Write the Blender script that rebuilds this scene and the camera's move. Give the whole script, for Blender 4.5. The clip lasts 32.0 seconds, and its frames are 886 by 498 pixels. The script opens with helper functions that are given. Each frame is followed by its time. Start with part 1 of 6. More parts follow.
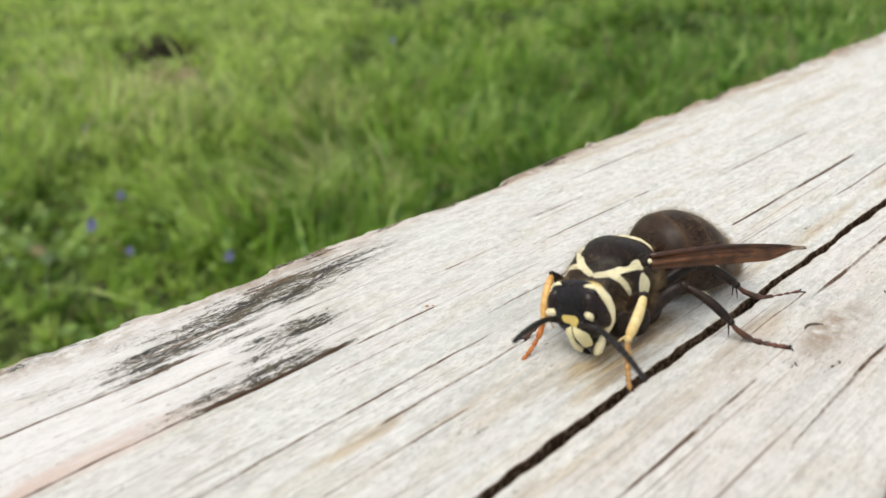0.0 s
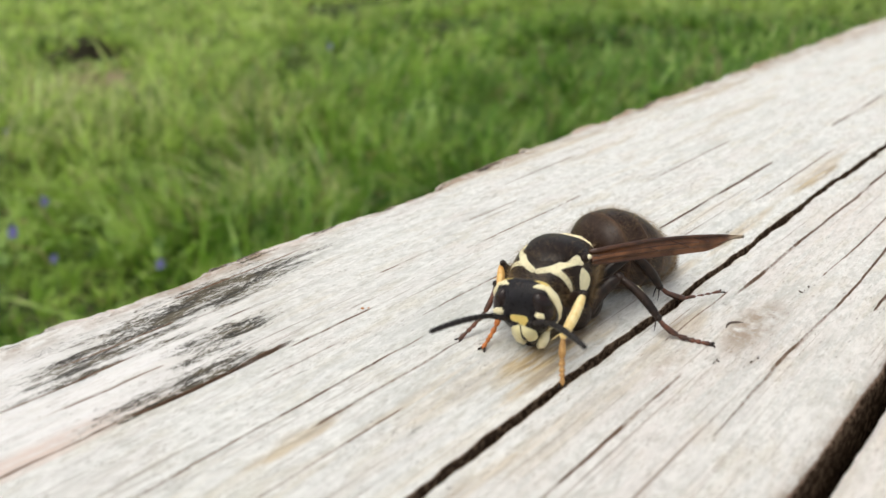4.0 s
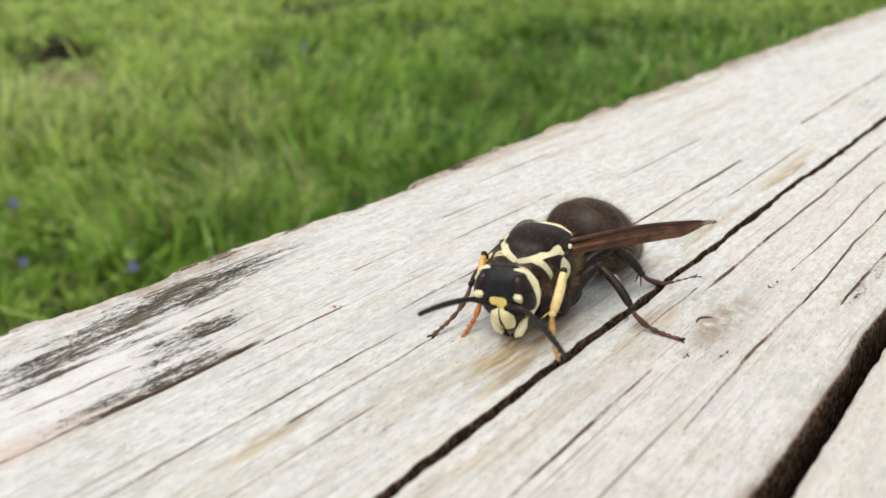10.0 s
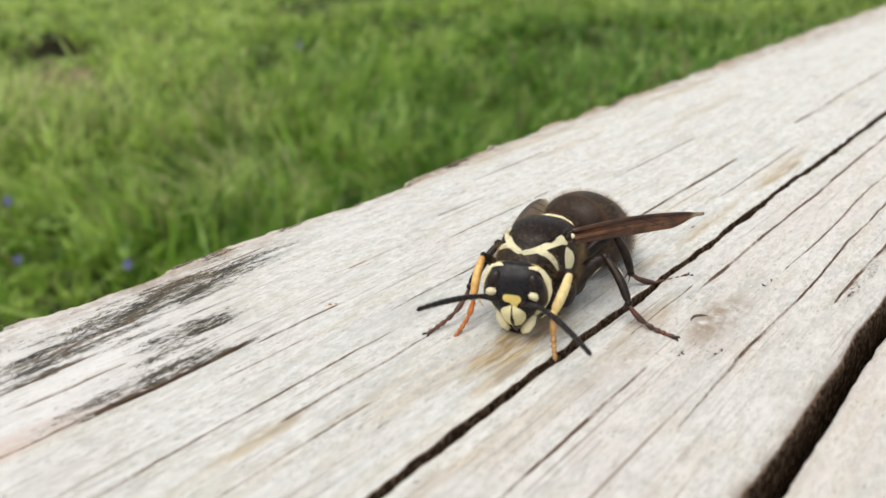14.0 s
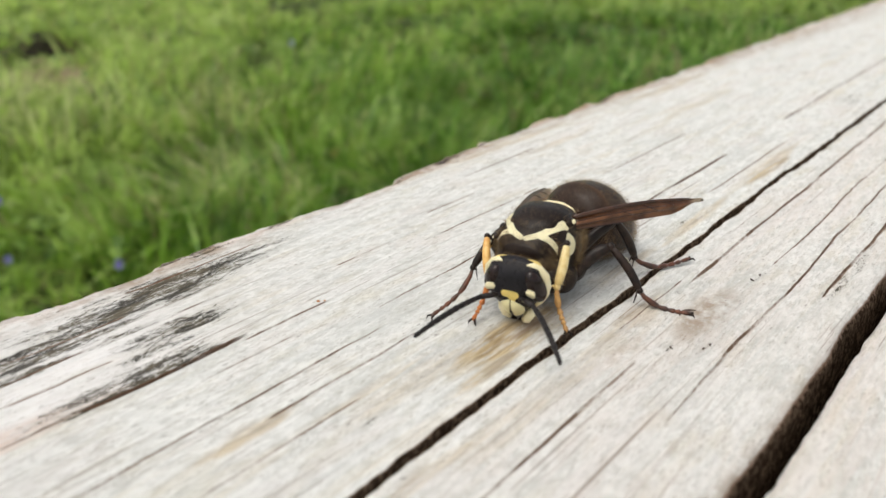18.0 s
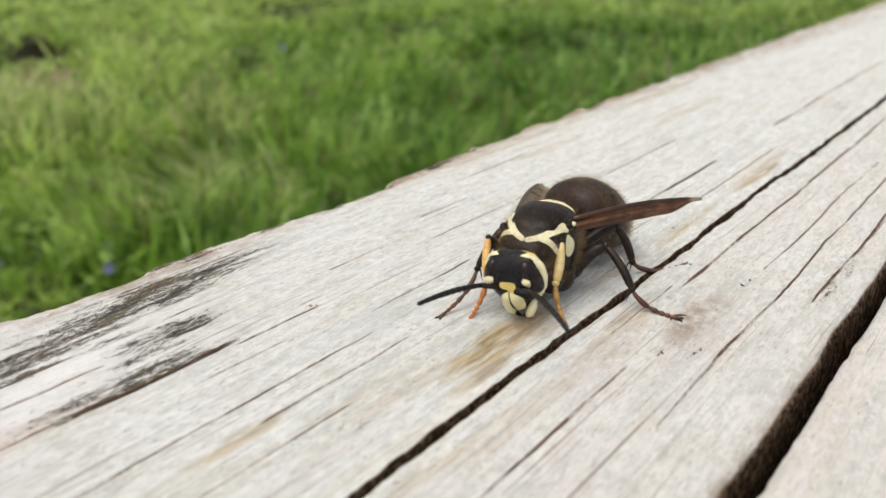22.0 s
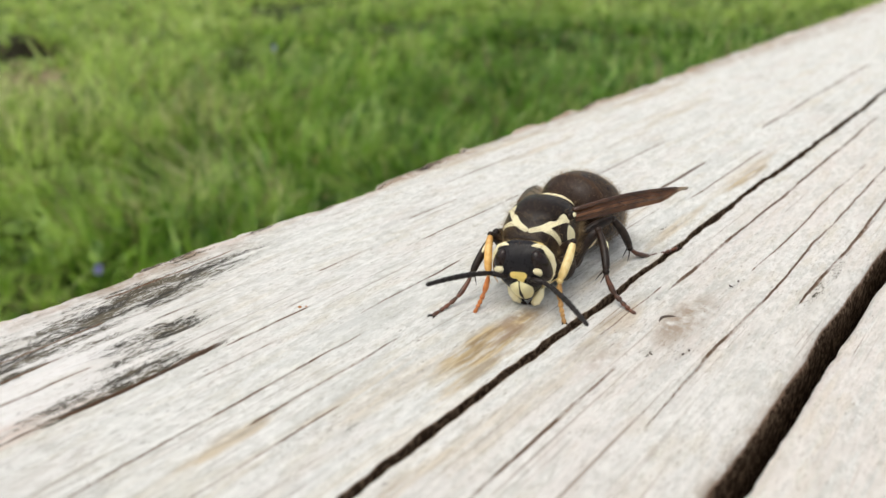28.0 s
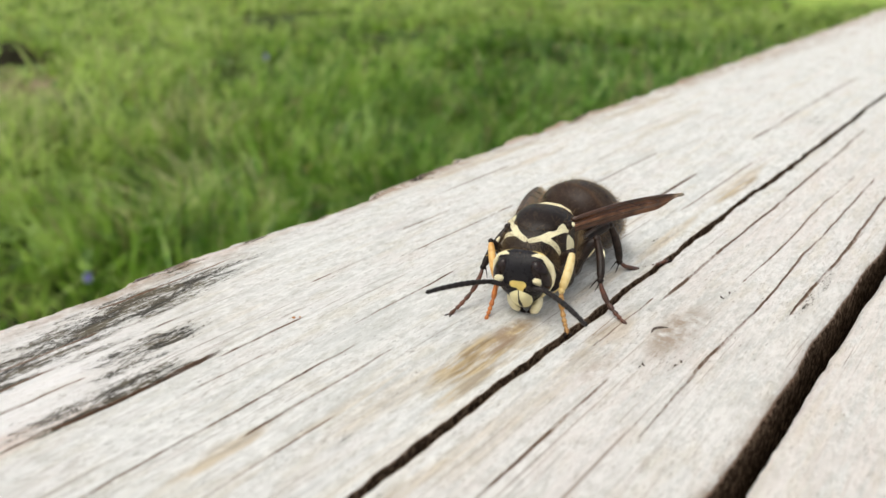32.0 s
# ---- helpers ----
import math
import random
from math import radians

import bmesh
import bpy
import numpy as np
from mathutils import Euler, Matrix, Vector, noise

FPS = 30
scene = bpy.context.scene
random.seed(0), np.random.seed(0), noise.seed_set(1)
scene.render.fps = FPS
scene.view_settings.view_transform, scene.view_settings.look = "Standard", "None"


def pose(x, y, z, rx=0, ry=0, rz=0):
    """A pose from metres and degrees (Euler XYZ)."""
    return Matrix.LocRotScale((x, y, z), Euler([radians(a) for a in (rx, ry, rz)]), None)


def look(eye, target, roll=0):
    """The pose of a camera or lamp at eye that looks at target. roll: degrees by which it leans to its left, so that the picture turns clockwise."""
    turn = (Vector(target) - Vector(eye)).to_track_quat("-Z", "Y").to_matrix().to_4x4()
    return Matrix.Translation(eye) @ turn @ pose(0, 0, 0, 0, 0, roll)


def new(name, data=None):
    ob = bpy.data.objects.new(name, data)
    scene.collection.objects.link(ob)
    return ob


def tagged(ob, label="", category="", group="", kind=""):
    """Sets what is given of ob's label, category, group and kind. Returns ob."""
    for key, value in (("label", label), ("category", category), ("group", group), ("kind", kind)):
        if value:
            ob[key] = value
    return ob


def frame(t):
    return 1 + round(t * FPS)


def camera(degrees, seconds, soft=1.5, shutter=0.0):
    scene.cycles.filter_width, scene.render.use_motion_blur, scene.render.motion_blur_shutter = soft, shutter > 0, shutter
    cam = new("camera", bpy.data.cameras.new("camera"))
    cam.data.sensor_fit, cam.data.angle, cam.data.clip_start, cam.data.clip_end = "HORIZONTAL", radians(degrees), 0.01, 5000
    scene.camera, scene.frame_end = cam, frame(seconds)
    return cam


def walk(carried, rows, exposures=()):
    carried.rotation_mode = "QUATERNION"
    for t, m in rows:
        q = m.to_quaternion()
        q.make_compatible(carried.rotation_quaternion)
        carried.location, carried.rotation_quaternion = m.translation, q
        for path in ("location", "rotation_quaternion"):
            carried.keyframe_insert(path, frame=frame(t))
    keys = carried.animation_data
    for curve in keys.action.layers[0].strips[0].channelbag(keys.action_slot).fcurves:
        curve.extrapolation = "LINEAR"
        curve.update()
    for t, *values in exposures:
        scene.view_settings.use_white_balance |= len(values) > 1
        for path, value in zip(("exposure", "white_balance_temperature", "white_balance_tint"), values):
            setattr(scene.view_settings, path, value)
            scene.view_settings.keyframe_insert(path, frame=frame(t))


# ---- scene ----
cam = camera(60, 32.0, soft=1.45)
cam.data.dof.use_dof = True
cam.data.dof.focus_distance = 0.066
cam.data.dof.aperture_fstop = 41.0
PATH = [
    (0.0, pose(0.00005, 0.00089, 0.48057, 65.312, 2.392, -43.032)),
    (0.5, pose(0.00009, 0.00093, 0.48057, 65.313, 2.450, -42.953)),
    (1.0, pose(0.00004, 0.00091, 0.48062, 65.323, 2.444, -43.019)),
    (1.5, pose(-0.00012, 0.00081, 0.48052, 65.419, 1.864, -43.971)),
    (2.0, pose(-0.00022, 0.00055, 0.48051, 65.470, 1.443, -45.115)),
    (2.5, pose(-0.00024, 0.00057, 0.48042, 65.455, 1.002, -46.257)),
    (3.0, pose(-0.00025, 0.00051, 0.48038, 65.537, 0.785, -46.626)),
    (3.5, pose(-0.00030, 0.00038, 0.48042, 65.696, 0.604, -46.998)),
    (5.5, pose(-0.00037, 0.00016, 0.48029, 65.875, 0.421, -47.880)),
    (6.0, pose(-0.00039, 0.00017, 0.48032, 66.067, 0.276, -48.065)),
    (6.5, pose(-0.00030, 0.00021, 0.48025, 66.040, 0.160, -48.287)),
    (7.0, pose(-0.00027, 0.00017, 0.48025, 65.945, 0.190, -48.445)),
    (7.5, pose(-0.00020, 0.00022, 0.48022, 65.847, 0.163, -48.565)),
    (8.0, pose(-0.00020, 0.00011, 0.48026, 65.858, 0.133, -48.630)),
    (8.5, pose(-0.00019, 0.00017, 0.48028, 65.882, 0.062, -48.708)),
    (9.0, pose(-0.00022, 0.00013, 0.48027, 65.948, -0.022, -48.892)),
    (9.5, pose(-0.00015, 0.00004, 0.48021, 65.922, -0.026, -49.036)),
    (10.0, pose(-0.00007, 0.00003, 0.48010, 65.803, 0.107, -49.060)),
    (10.5, pose(-0.00014, 0.00007, 0.48011, 65.773, 0.121, -49.031)),
    (11.0, pose(-0.00015, 0.00008, 0.48011, 65.796, 0.063, -49.029)),
    (11.5, pose(-0.00012, 0.00000, 0.48005, 65.857, -0.021, -49.111)),
    (12.0, pose(-0.00002, 0.00007, 0.48000, 65.760, -0.069, -49.221)),
    (12.5, pose(0.00000, 0.00002, 0.48000, 65.688, -0.014, -49.175)),
    (13.0, pose(0.00000, 0.00000, 0.48000, 65.671, -0.000, -49.297)),
    (13.5, pose(-0.00003, 0.00003, 0.47999, 65.691, -0.046, -49.286)),
    (14.0, pose(-0.00015, -0.00002, 0.48007, 65.703, -0.125, -49.335)),
    (14.5, pose(0.00001, -0.00003, 0.47996, 65.706, -0.145, -49.519)),
    (16.5, pose(0.00001, -0.00003, 0.47988, 65.630, -0.142, -49.679)),
    (17.0, pose(0.00005, -0.00011, 0.47990, 65.636, -0.189, -49.729)),
    (17.5, pose(0.00014, -0.00012, 0.47987, 65.616, -0.151, -49.791)),
    (18.0, pose(0.00013, -0.00024, 0.47983, 65.585, -0.115, -49.925)),
    (18.5, pose(0.00011, -0.00015, 0.47980, 65.558, -0.144, -49.952)),
    (19.0, pose(0.00005, -0.00018, 0.47986, 65.596, -0.202, -50.066)),
    (19.5, pose(0.00004, -0.00018, 0.47985, 65.677, -0.292, -50.125)),
    (20.0, pose(0.00009, -0.00023, 0.47984, 65.729, -0.304, -50.252)),
    (20.5, pose(0.00009, -0.00021, 0.47983, 65.721, -0.323, -50.314)),
    (21.0, pose(0.00004, -0.00023, 0.47987, 65.724, -0.362, -50.426)),
    (21.5, pose(-0.00002, -0.00025, 0.47992, 65.855, -0.430, -50.373)),
    (22.0, pose(-0.00003, -0.00029, 0.47992, 65.935, -0.473, -50.460)),
    (22.5, pose(-0.00002, -0.00032, 0.47991, 65.994, -0.450, -50.506)),
    (23.0, pose(-0.00006, -0.00039, 0.47993, 66.017, -0.453, -50.589)),
    (23.5, pose(-0.00004, -0.00032, 0.47995, 66.023, -0.510, -50.683)),
    (24.0, pose(-0.00003, -0.00033, 0.47988, 66.054, -0.644, -50.843)),
    (24.5, pose(-0.00001, -0.00036, 0.47991, 66.031, -0.708, -50.910)),
    (25.0, pose(0.00000, -0.00037, 0.47999, 66.059, -0.708, -50.950)),
    (25.5, pose(-0.00004, -0.00037, 0.47989, 66.039, -0.643, -50.963)),
    (27.5, pose(0.00009, -0.00031, 0.47986, 66.085, -0.861, -51.048)),
    (28.0, pose(0.00006, -0.00038, 0.47992, 66.018, -0.775, -51.045)),
    (28.5, pose(-0.00002, -0.00027, 0.48003, 66.069, -0.845, -51.012)),
    (29.0, pose(-0.00003, -0.00025, 0.48005, 66.153, -0.868, -51.147)),
    (29.5, pose(-0.00007, -0.00032, 0.48007, 66.324, -0.988, -51.290)),
    (30.0, pose(-0.00007, -0.00037, 0.48009, 66.385, -1.011, -51.396)),
    (30.5, pose(-0.00009, -0.00041, 0.48011, 66.413, -0.892, -51.291)),
    (31.0, pose(-0.00011, -0.00038, 0.48009, 66.478, -0.966, -51.322)),
    (31.5, pose(-0.00027, -0.00036, 0.48019, 66.641, -1.141, -51.518)),
    (32.0, pose(-0.00024, -0.00034, 0.48020, 66.697, -1.177, -51.586)),
]
walk(cam, PATH, [(0.0, 0.41, 6700, 7), (10.0, 0.40, 6700, 7), (12.0, 0.34, 6700, 7), (14.0, 0.37, 6700, 7), (17.0, 0.38, 6700, 7), (19.0, 0.31, 6700, 7), (20.0, 0.30, 6700, 7), (22.0, 0.32, 6700, 7), (23.5, 0.38, 6700, 7), (32.0, 0.39, 6700, 7)])

# ---- world, sun ----
TOP = 0.45          # height of the bench's top over the ground
SUN_EL, SUN_AZ = radians(70), radians(160)
world = bpy.data.worlds.new("sky")
scene.world = world
world.use_nodes = True
wn, wl = world.node_tree.nodes, world.node_tree.links
sky = wn.new("ShaderNodeTexSky")
sky.sky_type = "NISHITA"
sky.sun_disc = False
sky.sun_elevation = SUN_EL
sky.sun_rotation = radians(90) - SUN_AZ
sky.air_density, sky.dust_density, sky.ozone_density = 1.0, 4.0, 1.0
wn["Background"].inputs["Strength"].default_value = 0.15
haze = wn.new("ShaderNodeHueSaturation")      # thin even cloud takes the blue out of the sky
haze.inputs["Saturation"].default_value = 0.32
wl.new(sky.outputs[0], haze.inputs["Color"])
wl.new(haze.outputs[0], wn["Background"].inputs["Color"])
sun = new("sun", bpy.data.lights.new("sun", "SUN"))
sun.data.energy, sun.data.angle, sun.data.color = 0.65, radians(60), (1.0, 0.95, 0.88)
sd = Vector((math.cos(SUN_EL) * math.cos(SUN_AZ), math.cos(SUN_EL) * math.sin(SUN_AZ), math.sin(SUN_EL)))
sun.matrix_world = look(sd * 20, (0, 0, 0))


# ---- helpers of this scene ----
def part(name, mesh, material, parent, label=""):
    if isinstance(mesh, bmesh.types.BMesh):
        me = bpy.data.meshes.new(name)
        mesh.to_mesh(me)
        mesh.free()
    else:
        me = mesh
    me.materials.clear()
    me.materials.append(material)
    for p in me.polygons:
        p.use_smooth = True
    ob = new(name, me)
    ob.parent = parent
    return tagged(ob, label) if label else ob


def grid_mesh(name, P, wrap=False):
    """A mesh from an array of points, rows by columns; wrap closes the columns into a ring."""
    n, m = P.shape[:2]
    i = np.arange(n * m).reshape(n, m)
    if wrap:
        i = np.concatenate([i, i[:, :1]], 1)
    F = np.stack([i[:-1, :-1], i[:-1, 1:], i[1:, 1:], i[1:, :-1]], -1).reshape(-1, 4)
    me = bpy.data.meshes.new(name)
    me.vertices.add(n * m)
    me.vertices.foreach_set("co", P.reshape(-1).astype(np.float32))
    me.loops.add(F.size)
    me.loops.foreach_set("vertex_index", F.reshape(-1).astype(np.int32))
    me.polygons.add(len(F))
    me.polygons.foreach_set("loop_start", np.arange(0, F.size, 4, dtype=np.int32))
    me.update(calc_edges=True)
    me.validate()
    return me


def attribute(me, name, values):
    me.attributes.new(name, "FLOAT", "POINT").data.foreach_set("value", np.asarray(values, np.float32).reshape(-1))


def smooth(a, b, x):
    t = np.clip((x - a) / (b - a), 0, 1)
    return t * t * (3 - 2 * t)


def hashed(i, j, seed):
    v = np.sin(i * 127.1 + j * 311.7 + seed * 74.7) * 43758.5453
    return v - np.floor(v)


def noise2(x, y, seed=0):
    """Value noise from 0 to 1."""
    i, j = np.floor(x), np.floor(y)
    u, v = x - i, y - j
    u, v = u * u * (3 - 2 * u), v * v * (3 - 2 * v)
    a = hashed(i, j, seed) * (1 - u) + hashed(i + 1, j, seed) * u
    b = hashed(i, j + 1, seed) * (1 - u) + hashed(i + 1, j + 1, seed) * u
    return a * (1 - v) + b * v


def fractal(x, y, seed=0, octaves=3):
    out, amp, total = 0, 1.0, 0.0
    for k in range(octaves):
        out = out + amp * noise2(x * 2 ** k, y * 2 ** k, seed + 11 * k)
        total += amp
        amp *= 0.5
    return out / total


def curve(xs, keys):
    """A smooth curve through keys (x, value)."""
    kx, kv = np.array([k[0] for k in keys], float), np.array([k[1] for k in keys], float)
    order = np.argsort(kx)
    kx, kv = kx[order], kv[order]
    d = np.gradient(kv, kx)
    i = np.clip(np.searchsorted(kx, xs) - 1, 0, len(kx) - 2)
    h = kx[i + 1] - kx[i]
    t = np.clip((xs - kx[i]) / h, 0, 1)
    return ((2 * t ** 3 - 3 * t ** 2 + 1) * kv[i] + (t ** 3 - 2 * t ** 2 + t) * h * d[i]
            + (-2 * t ** 3 + 3 * t ** 2) * kv[i + 1] + (t ** 3 - t ** 2) * h * d[i + 1])


def tube(bm, pts, radii, seg=10, flat=1.0):
    """A tube with closed ends along pts."""
    pts = [Vector(p) for p in pts]
    rings, side = [], None
    for k, p in enumerate(pts):
        d = (pts[min(k + 1, len(pts) - 1)] - pts[max(k - 1, 0)]).normalized()
        if side is None:
            side = d.orthogonal().normalized()
        side = (side - d * side.dot(d)).normalized()
        up = d.cross(side)
        rings.append([bm.verts.new(p + radii[k] * (math.cos(a) * side + flat * math.sin(a) * up))
                      for a in (2 * math.pi * j / seg for j in range(seg))])
    for a, b in zip(rings, rings[1:]):
        for j in range(seg):
            bm.faces.new((a[j], a[(j + 1) % seg], b[(j + 1) % seg], b[j]))
    bm.faces.new(rings[0][::-1])
    bm.faces.new(rings[-1])
    return bm


def ball(bm, centre, radii, seg=20, turn=None):
    m = Matrix.Translation(centre) @ (turn or Matrix()) @ Matrix.Diagonal((*radii, 1))
    bmesh.ops.create_uvsphere(bm, u_segments=seg, v_segments=seg * 2 // 3, radius=1, matrix=m)
    return bm


def box(bm, lo, hi, bevel=0.0):
    m = Matrix.Translation((Vector(lo) + Vector(hi)) / 2) @ Matrix.Diagonal((*(Vector(hi) - Vector(lo)), 1))
    r = bmesh.ops.create_cube(bm, size=1, matrix=m)
    if bevel:
        e = {x for v in r["verts"] for x in v.link_edges}
        bmesh.ops.bevel(bm, geom=list(e), offset=bevel, segments=2, affect="EDGES")
    return bm


# ---- materials ----
class Nodes:
    """Short words for building a node material."""

    def __init__(self, name):
        self.m = bpy.data.materials.new(name)
        self.m.use_nodes = True
        self.n, self.l = self.m.node_tree.nodes, self.m.node_tree.links
        self.b = self.n["Principled BSDF"]
        self.co = self.n.new("ShaderNodeTexCoord").outputs["Object"]

    def put(self, socket, value):
        if isinstance(value, bpy.types.NodeSocket):
            self.l.new(value, socket)
        elif isinstance(value, tuple) and len(value) == 3 and socket.type == "RGBA":
            socket.default_value = (*value, 1)
        else:
            socket.default_value = value

    def set(self, **values):
        for k, v in values.items():
            self.put(self.b.inputs[k.replace("_", " ")], v)

    def scaled(self, sx, sy, sz):
        n = self.n.new("ShaderNodeMapping")
        n.inputs["Scale"].default_value = (sx, sy, sz)
        self.l.new(self.co, n.inputs["Vector"])
        return n.outputs[0]

    def noise(self, scale, detail=4.0, vec=None, rough=0.55, twist=0.0):
        n = self.n.new("ShaderNodeTexNoise")
        n.inputs["Scale"].default_value, n.inputs["Detail"].default_value = scale, detail
        n.inputs["Roughness"].default_value, n.inputs["Distortion"].default_value = rough, twist
        self.l.new(vec or self.co, n.inputs["Vector"])
        return n.outputs["Fac"]

    def ramp(self, fac, a, b, lo=0.0, hi=1.0):
        """lo to hi as fac goes from a to b."""
        n = self.n.new("ShaderNodeMapRange")
        n.interpolation_type = "SMOOTHSTEP"
        for k, v in (("From Min", a), ("From Max", b), ("To Min", lo), ("To Max", hi)):
            n.inputs[k].default_value = v
        self.put(n.inputs["Value"], fac)
        return n.outputs["Result"]

    def math(self, kind, a, b=0.0):
        n = self.n.new("ShaderNodeMath")
        n.operation = kind
        self.put(n.inputs[0], a)
        self.put(n.inputs[1], b)
        return n.outputs[0]

    def mix(self, fac, a, b, kind="MIX"):
        n = self.n.new("ShaderNodeMix")
        n.data_type, n.blend_type = "RGBA", kind
        for k, v in ((0, fac), (6, a), (7, b)):
            self.put(n.inputs[k], v)
        return n.outputs[2]

    def attr(self, name):
        n = self.n.new("ShaderNodeAttribute")
        n.attribute_name = name
        return n.outputs["Fac"]

    def island(self):
        return self.n.new("ShaderNodeNewGeometry").outputs["Random Per Island"]

    def chance(self):
        return self.n.new("ShaderNodeObjectInfo").outputs["Random"]

    def bump(self, height, distance, strength=1.0):
        n = self.n.new("ShaderNodeBump")
        n.inputs["Distance"].default_value, n.inputs["Strength"].default_value = distance, strength
        self.l.new(height, n.inputs["Height"])
        self.l.new(n.outputs[0], self.b.inputs["Normal"])


def wood_material():
    """Grey sun-bleached wood; the grain runs along x."""
    k = Nodes("weathered_wood")

    def grain(long, thin, detail, rough=0.6, twist=0.0):
        """Noise whose features are so many mm long and thick."""
        return k.noise(1.0, detail, k.scaled(1000 / long, 1000 / thin, 1000 / thin), rough, twist)

    streak = grain(6, 0.65, 6, 0.7, 0.5)
    fibre = grain(1.0, 0.19, 5, 0.78, 1.0)
    mottle = grain(1.25, 0.66, 6, 0.76, 0.4)
    dash = grain(1.0, 0.13, 3, 0.65, 0.6)
    hair = grain(24, 0.20, 3, 0.55, 0.25)
    blotch = grain(24, 5.0, 4, 0.6)
    patch = grain(7, 2.2, 5, 0.62)
    broad = grain(9, 3.2, 4, 0.6)
    band = grain(30, 2.2, 4, 0.6, 0.4)
    c = k.mix(k.ramp(streak, 0.38, 0.62), (0.57, 0.57, 0.54), (0.72, 0.72, 0.695))
    c = k.mix(k.ramp(mottle, 0.42, 0.62, 0, 0.72), c, (0.85, 0.845, 0.82))
    c = k.mix(k.ramp(mottle, 0.44, 0.30, 0, 0.36), c, (0.46, 0.435, 0.375))
    c = k.mix(k.ramp(patch, 0.50, 0.68, 0, 0.42), c, (0.62, 0.575, 0.465))
    c = k.mix(k.ramp(blotch, 0.50, 0.68, 0, 0.4), c, (0.70, 0.655, 0.635))
    c = k.mix(k.ramp(blotch, 0.44, 0.30, 0, 0.45), c, (0.52, 0.53, 0.505))
    c = k.mix(k.ramp(band, 0.55, 0.70, 0, 0.45), c, (0.65, 0.575, 0.45))
    c = k.mix(k.ramp(band, 0.44, 0.30, 0, 0.45), c, (0.52, 0.535, 0.52))
    c = k.mix(k.ramp(broad, 0.53, 0.68, 0, 0.4), c, (0.68, 0.63, 0.59))
    c = k.mix(k.ramp(broad, 0.46, 0.32, 0, 0.4), c, (0.53, 0.54, 0.505))
    c = k.mix(k.math("MULTIPLY", k.attr("bleach"), k.ramp(patch, 0.34, 0.56, 0.3, 0.85)), c, (0.85, 0.84, 0.835))
    c = k.mix(k.math("MULTIPLY", k.ramp(fibre, 0.53, 0.64), k.ramp(patch, 0.36, 0.62, 0.2, 0.62)), c, (0.33, 0.295, 0.24))
    c = k.mix(k.ramp(fibre, 0.44, 0.35, 0, 0.65), c, (0.87, 0.865, 0.845))
    c = k.mix(k.math("MULTIPLY", k.ramp(dash, 0.60, 0.68), k.ramp(broad, 0.42, 0.62, 0.1, 0.75)), c, (0.22, 0.185, 0.145))
    c = k.mix(k.math("MULTIPLY", k.ramp(hair, 0.625, 0.67), k.ramp(blotch, 0.40, 0.60, 0.08, 0.7)), c, (0.21, 0.155, 0.115))
    speck = k.noise(2600, 4, k.scaled(0.4, 1.2, 1.0), 0.65)
    c = k.mix(k.ramp(speck, 0.64, 0.70, 0, 0.55), c, (0.13, 0.11, 0.09))
    stain = k.math("MULTIPLY", k.attr("stain"), k.ramp(grain(4.5, 0.8, 5, 0.65), 0.30, 0.56, 0.15, 1.0))
    c = k.mix(stain, c, k.mix(k.ramp(grain(6, 0.5, 4), 0.38, 0.6), (0.31, 0.225, 0.125), (0.57, 0.445, 0.265)))
    pink = k.math("MULTIPLY", k.attr("pink"), k.ramp(streak, 0.35, 0.58, 0.15, 0.8))
    c = k.mix(pink, c, (0.68, 0.54, 0.47))
    # uneven brown tint in spots and along the long edges
    brown_tint = k.math("MULTIPLY", k.attr("brown"), k.ramp(k.noise(420, 5, None, 0.65), 0.36, 0.58))
    c = k.mix(brown_tint, c, (0.30, 0.205, 0.13))
    # mould: a grey wash, then black fibres that thin out towards the rim
    m = k.attr("mould")
    tufts = grain(4.5, 0.8, 5, 0.7)
    fine = grain(0.6, 0.15, 6, 0.88, 0.5)
    wash = k.math("MULTIPLY", m, k.ramp(tufts, 0.36, 0.62, 0.08, 0.42))
    c = k.mix(wash, c, k.mix(k.ramp(patch, 0.4, 0.6), (0.25, 0.225, 0.17), (0.36, 0.345, 0.31)))
    dens = k.math("ADD", k.math("MULTIPLY", m, 0.62), k.math("ADD", k.math("MULTIPLY", k.math("SUBTRACT", fine, 0.5), 2.3), k.math("MULTIPLY", k.math("SUBTRACT", tufts, 0.5), 1.5)))
    mould = k.math("MULTIPLY", k.ramp(dens, 0.47, 0.57, 0.0, 0.95), k.ramp(m, 0.03, 0.3))
    c = k.mix(mould, c, k.mix(k.ramp(grain(3.0, 0.9, 4), 0.4, 0.62), (0.024, 0.021, 0.015), (0.10, 0.082, 0.050)))
    ragged = k.math("MULTIPLY", k.math("SUBTRACT", k.noise(1.0, 5, k.scaled(1300, 2200, 1500), 0.75), 0.5), 2.2)
    edge = k.math("MULTIPLY", ragged, k.math("MULTIPLY", k.ramp(k.attr("crack"), 0.0, 0.25), k.ramp(k.attr("crack"), 0.3, 0.8, 0.3, 1.0)))
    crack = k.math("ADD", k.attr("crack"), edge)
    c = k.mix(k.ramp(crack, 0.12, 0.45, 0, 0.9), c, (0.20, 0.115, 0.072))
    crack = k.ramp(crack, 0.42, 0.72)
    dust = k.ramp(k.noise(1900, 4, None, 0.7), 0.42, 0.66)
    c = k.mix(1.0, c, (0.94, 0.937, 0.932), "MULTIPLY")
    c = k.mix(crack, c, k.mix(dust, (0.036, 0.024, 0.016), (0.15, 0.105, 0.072)))
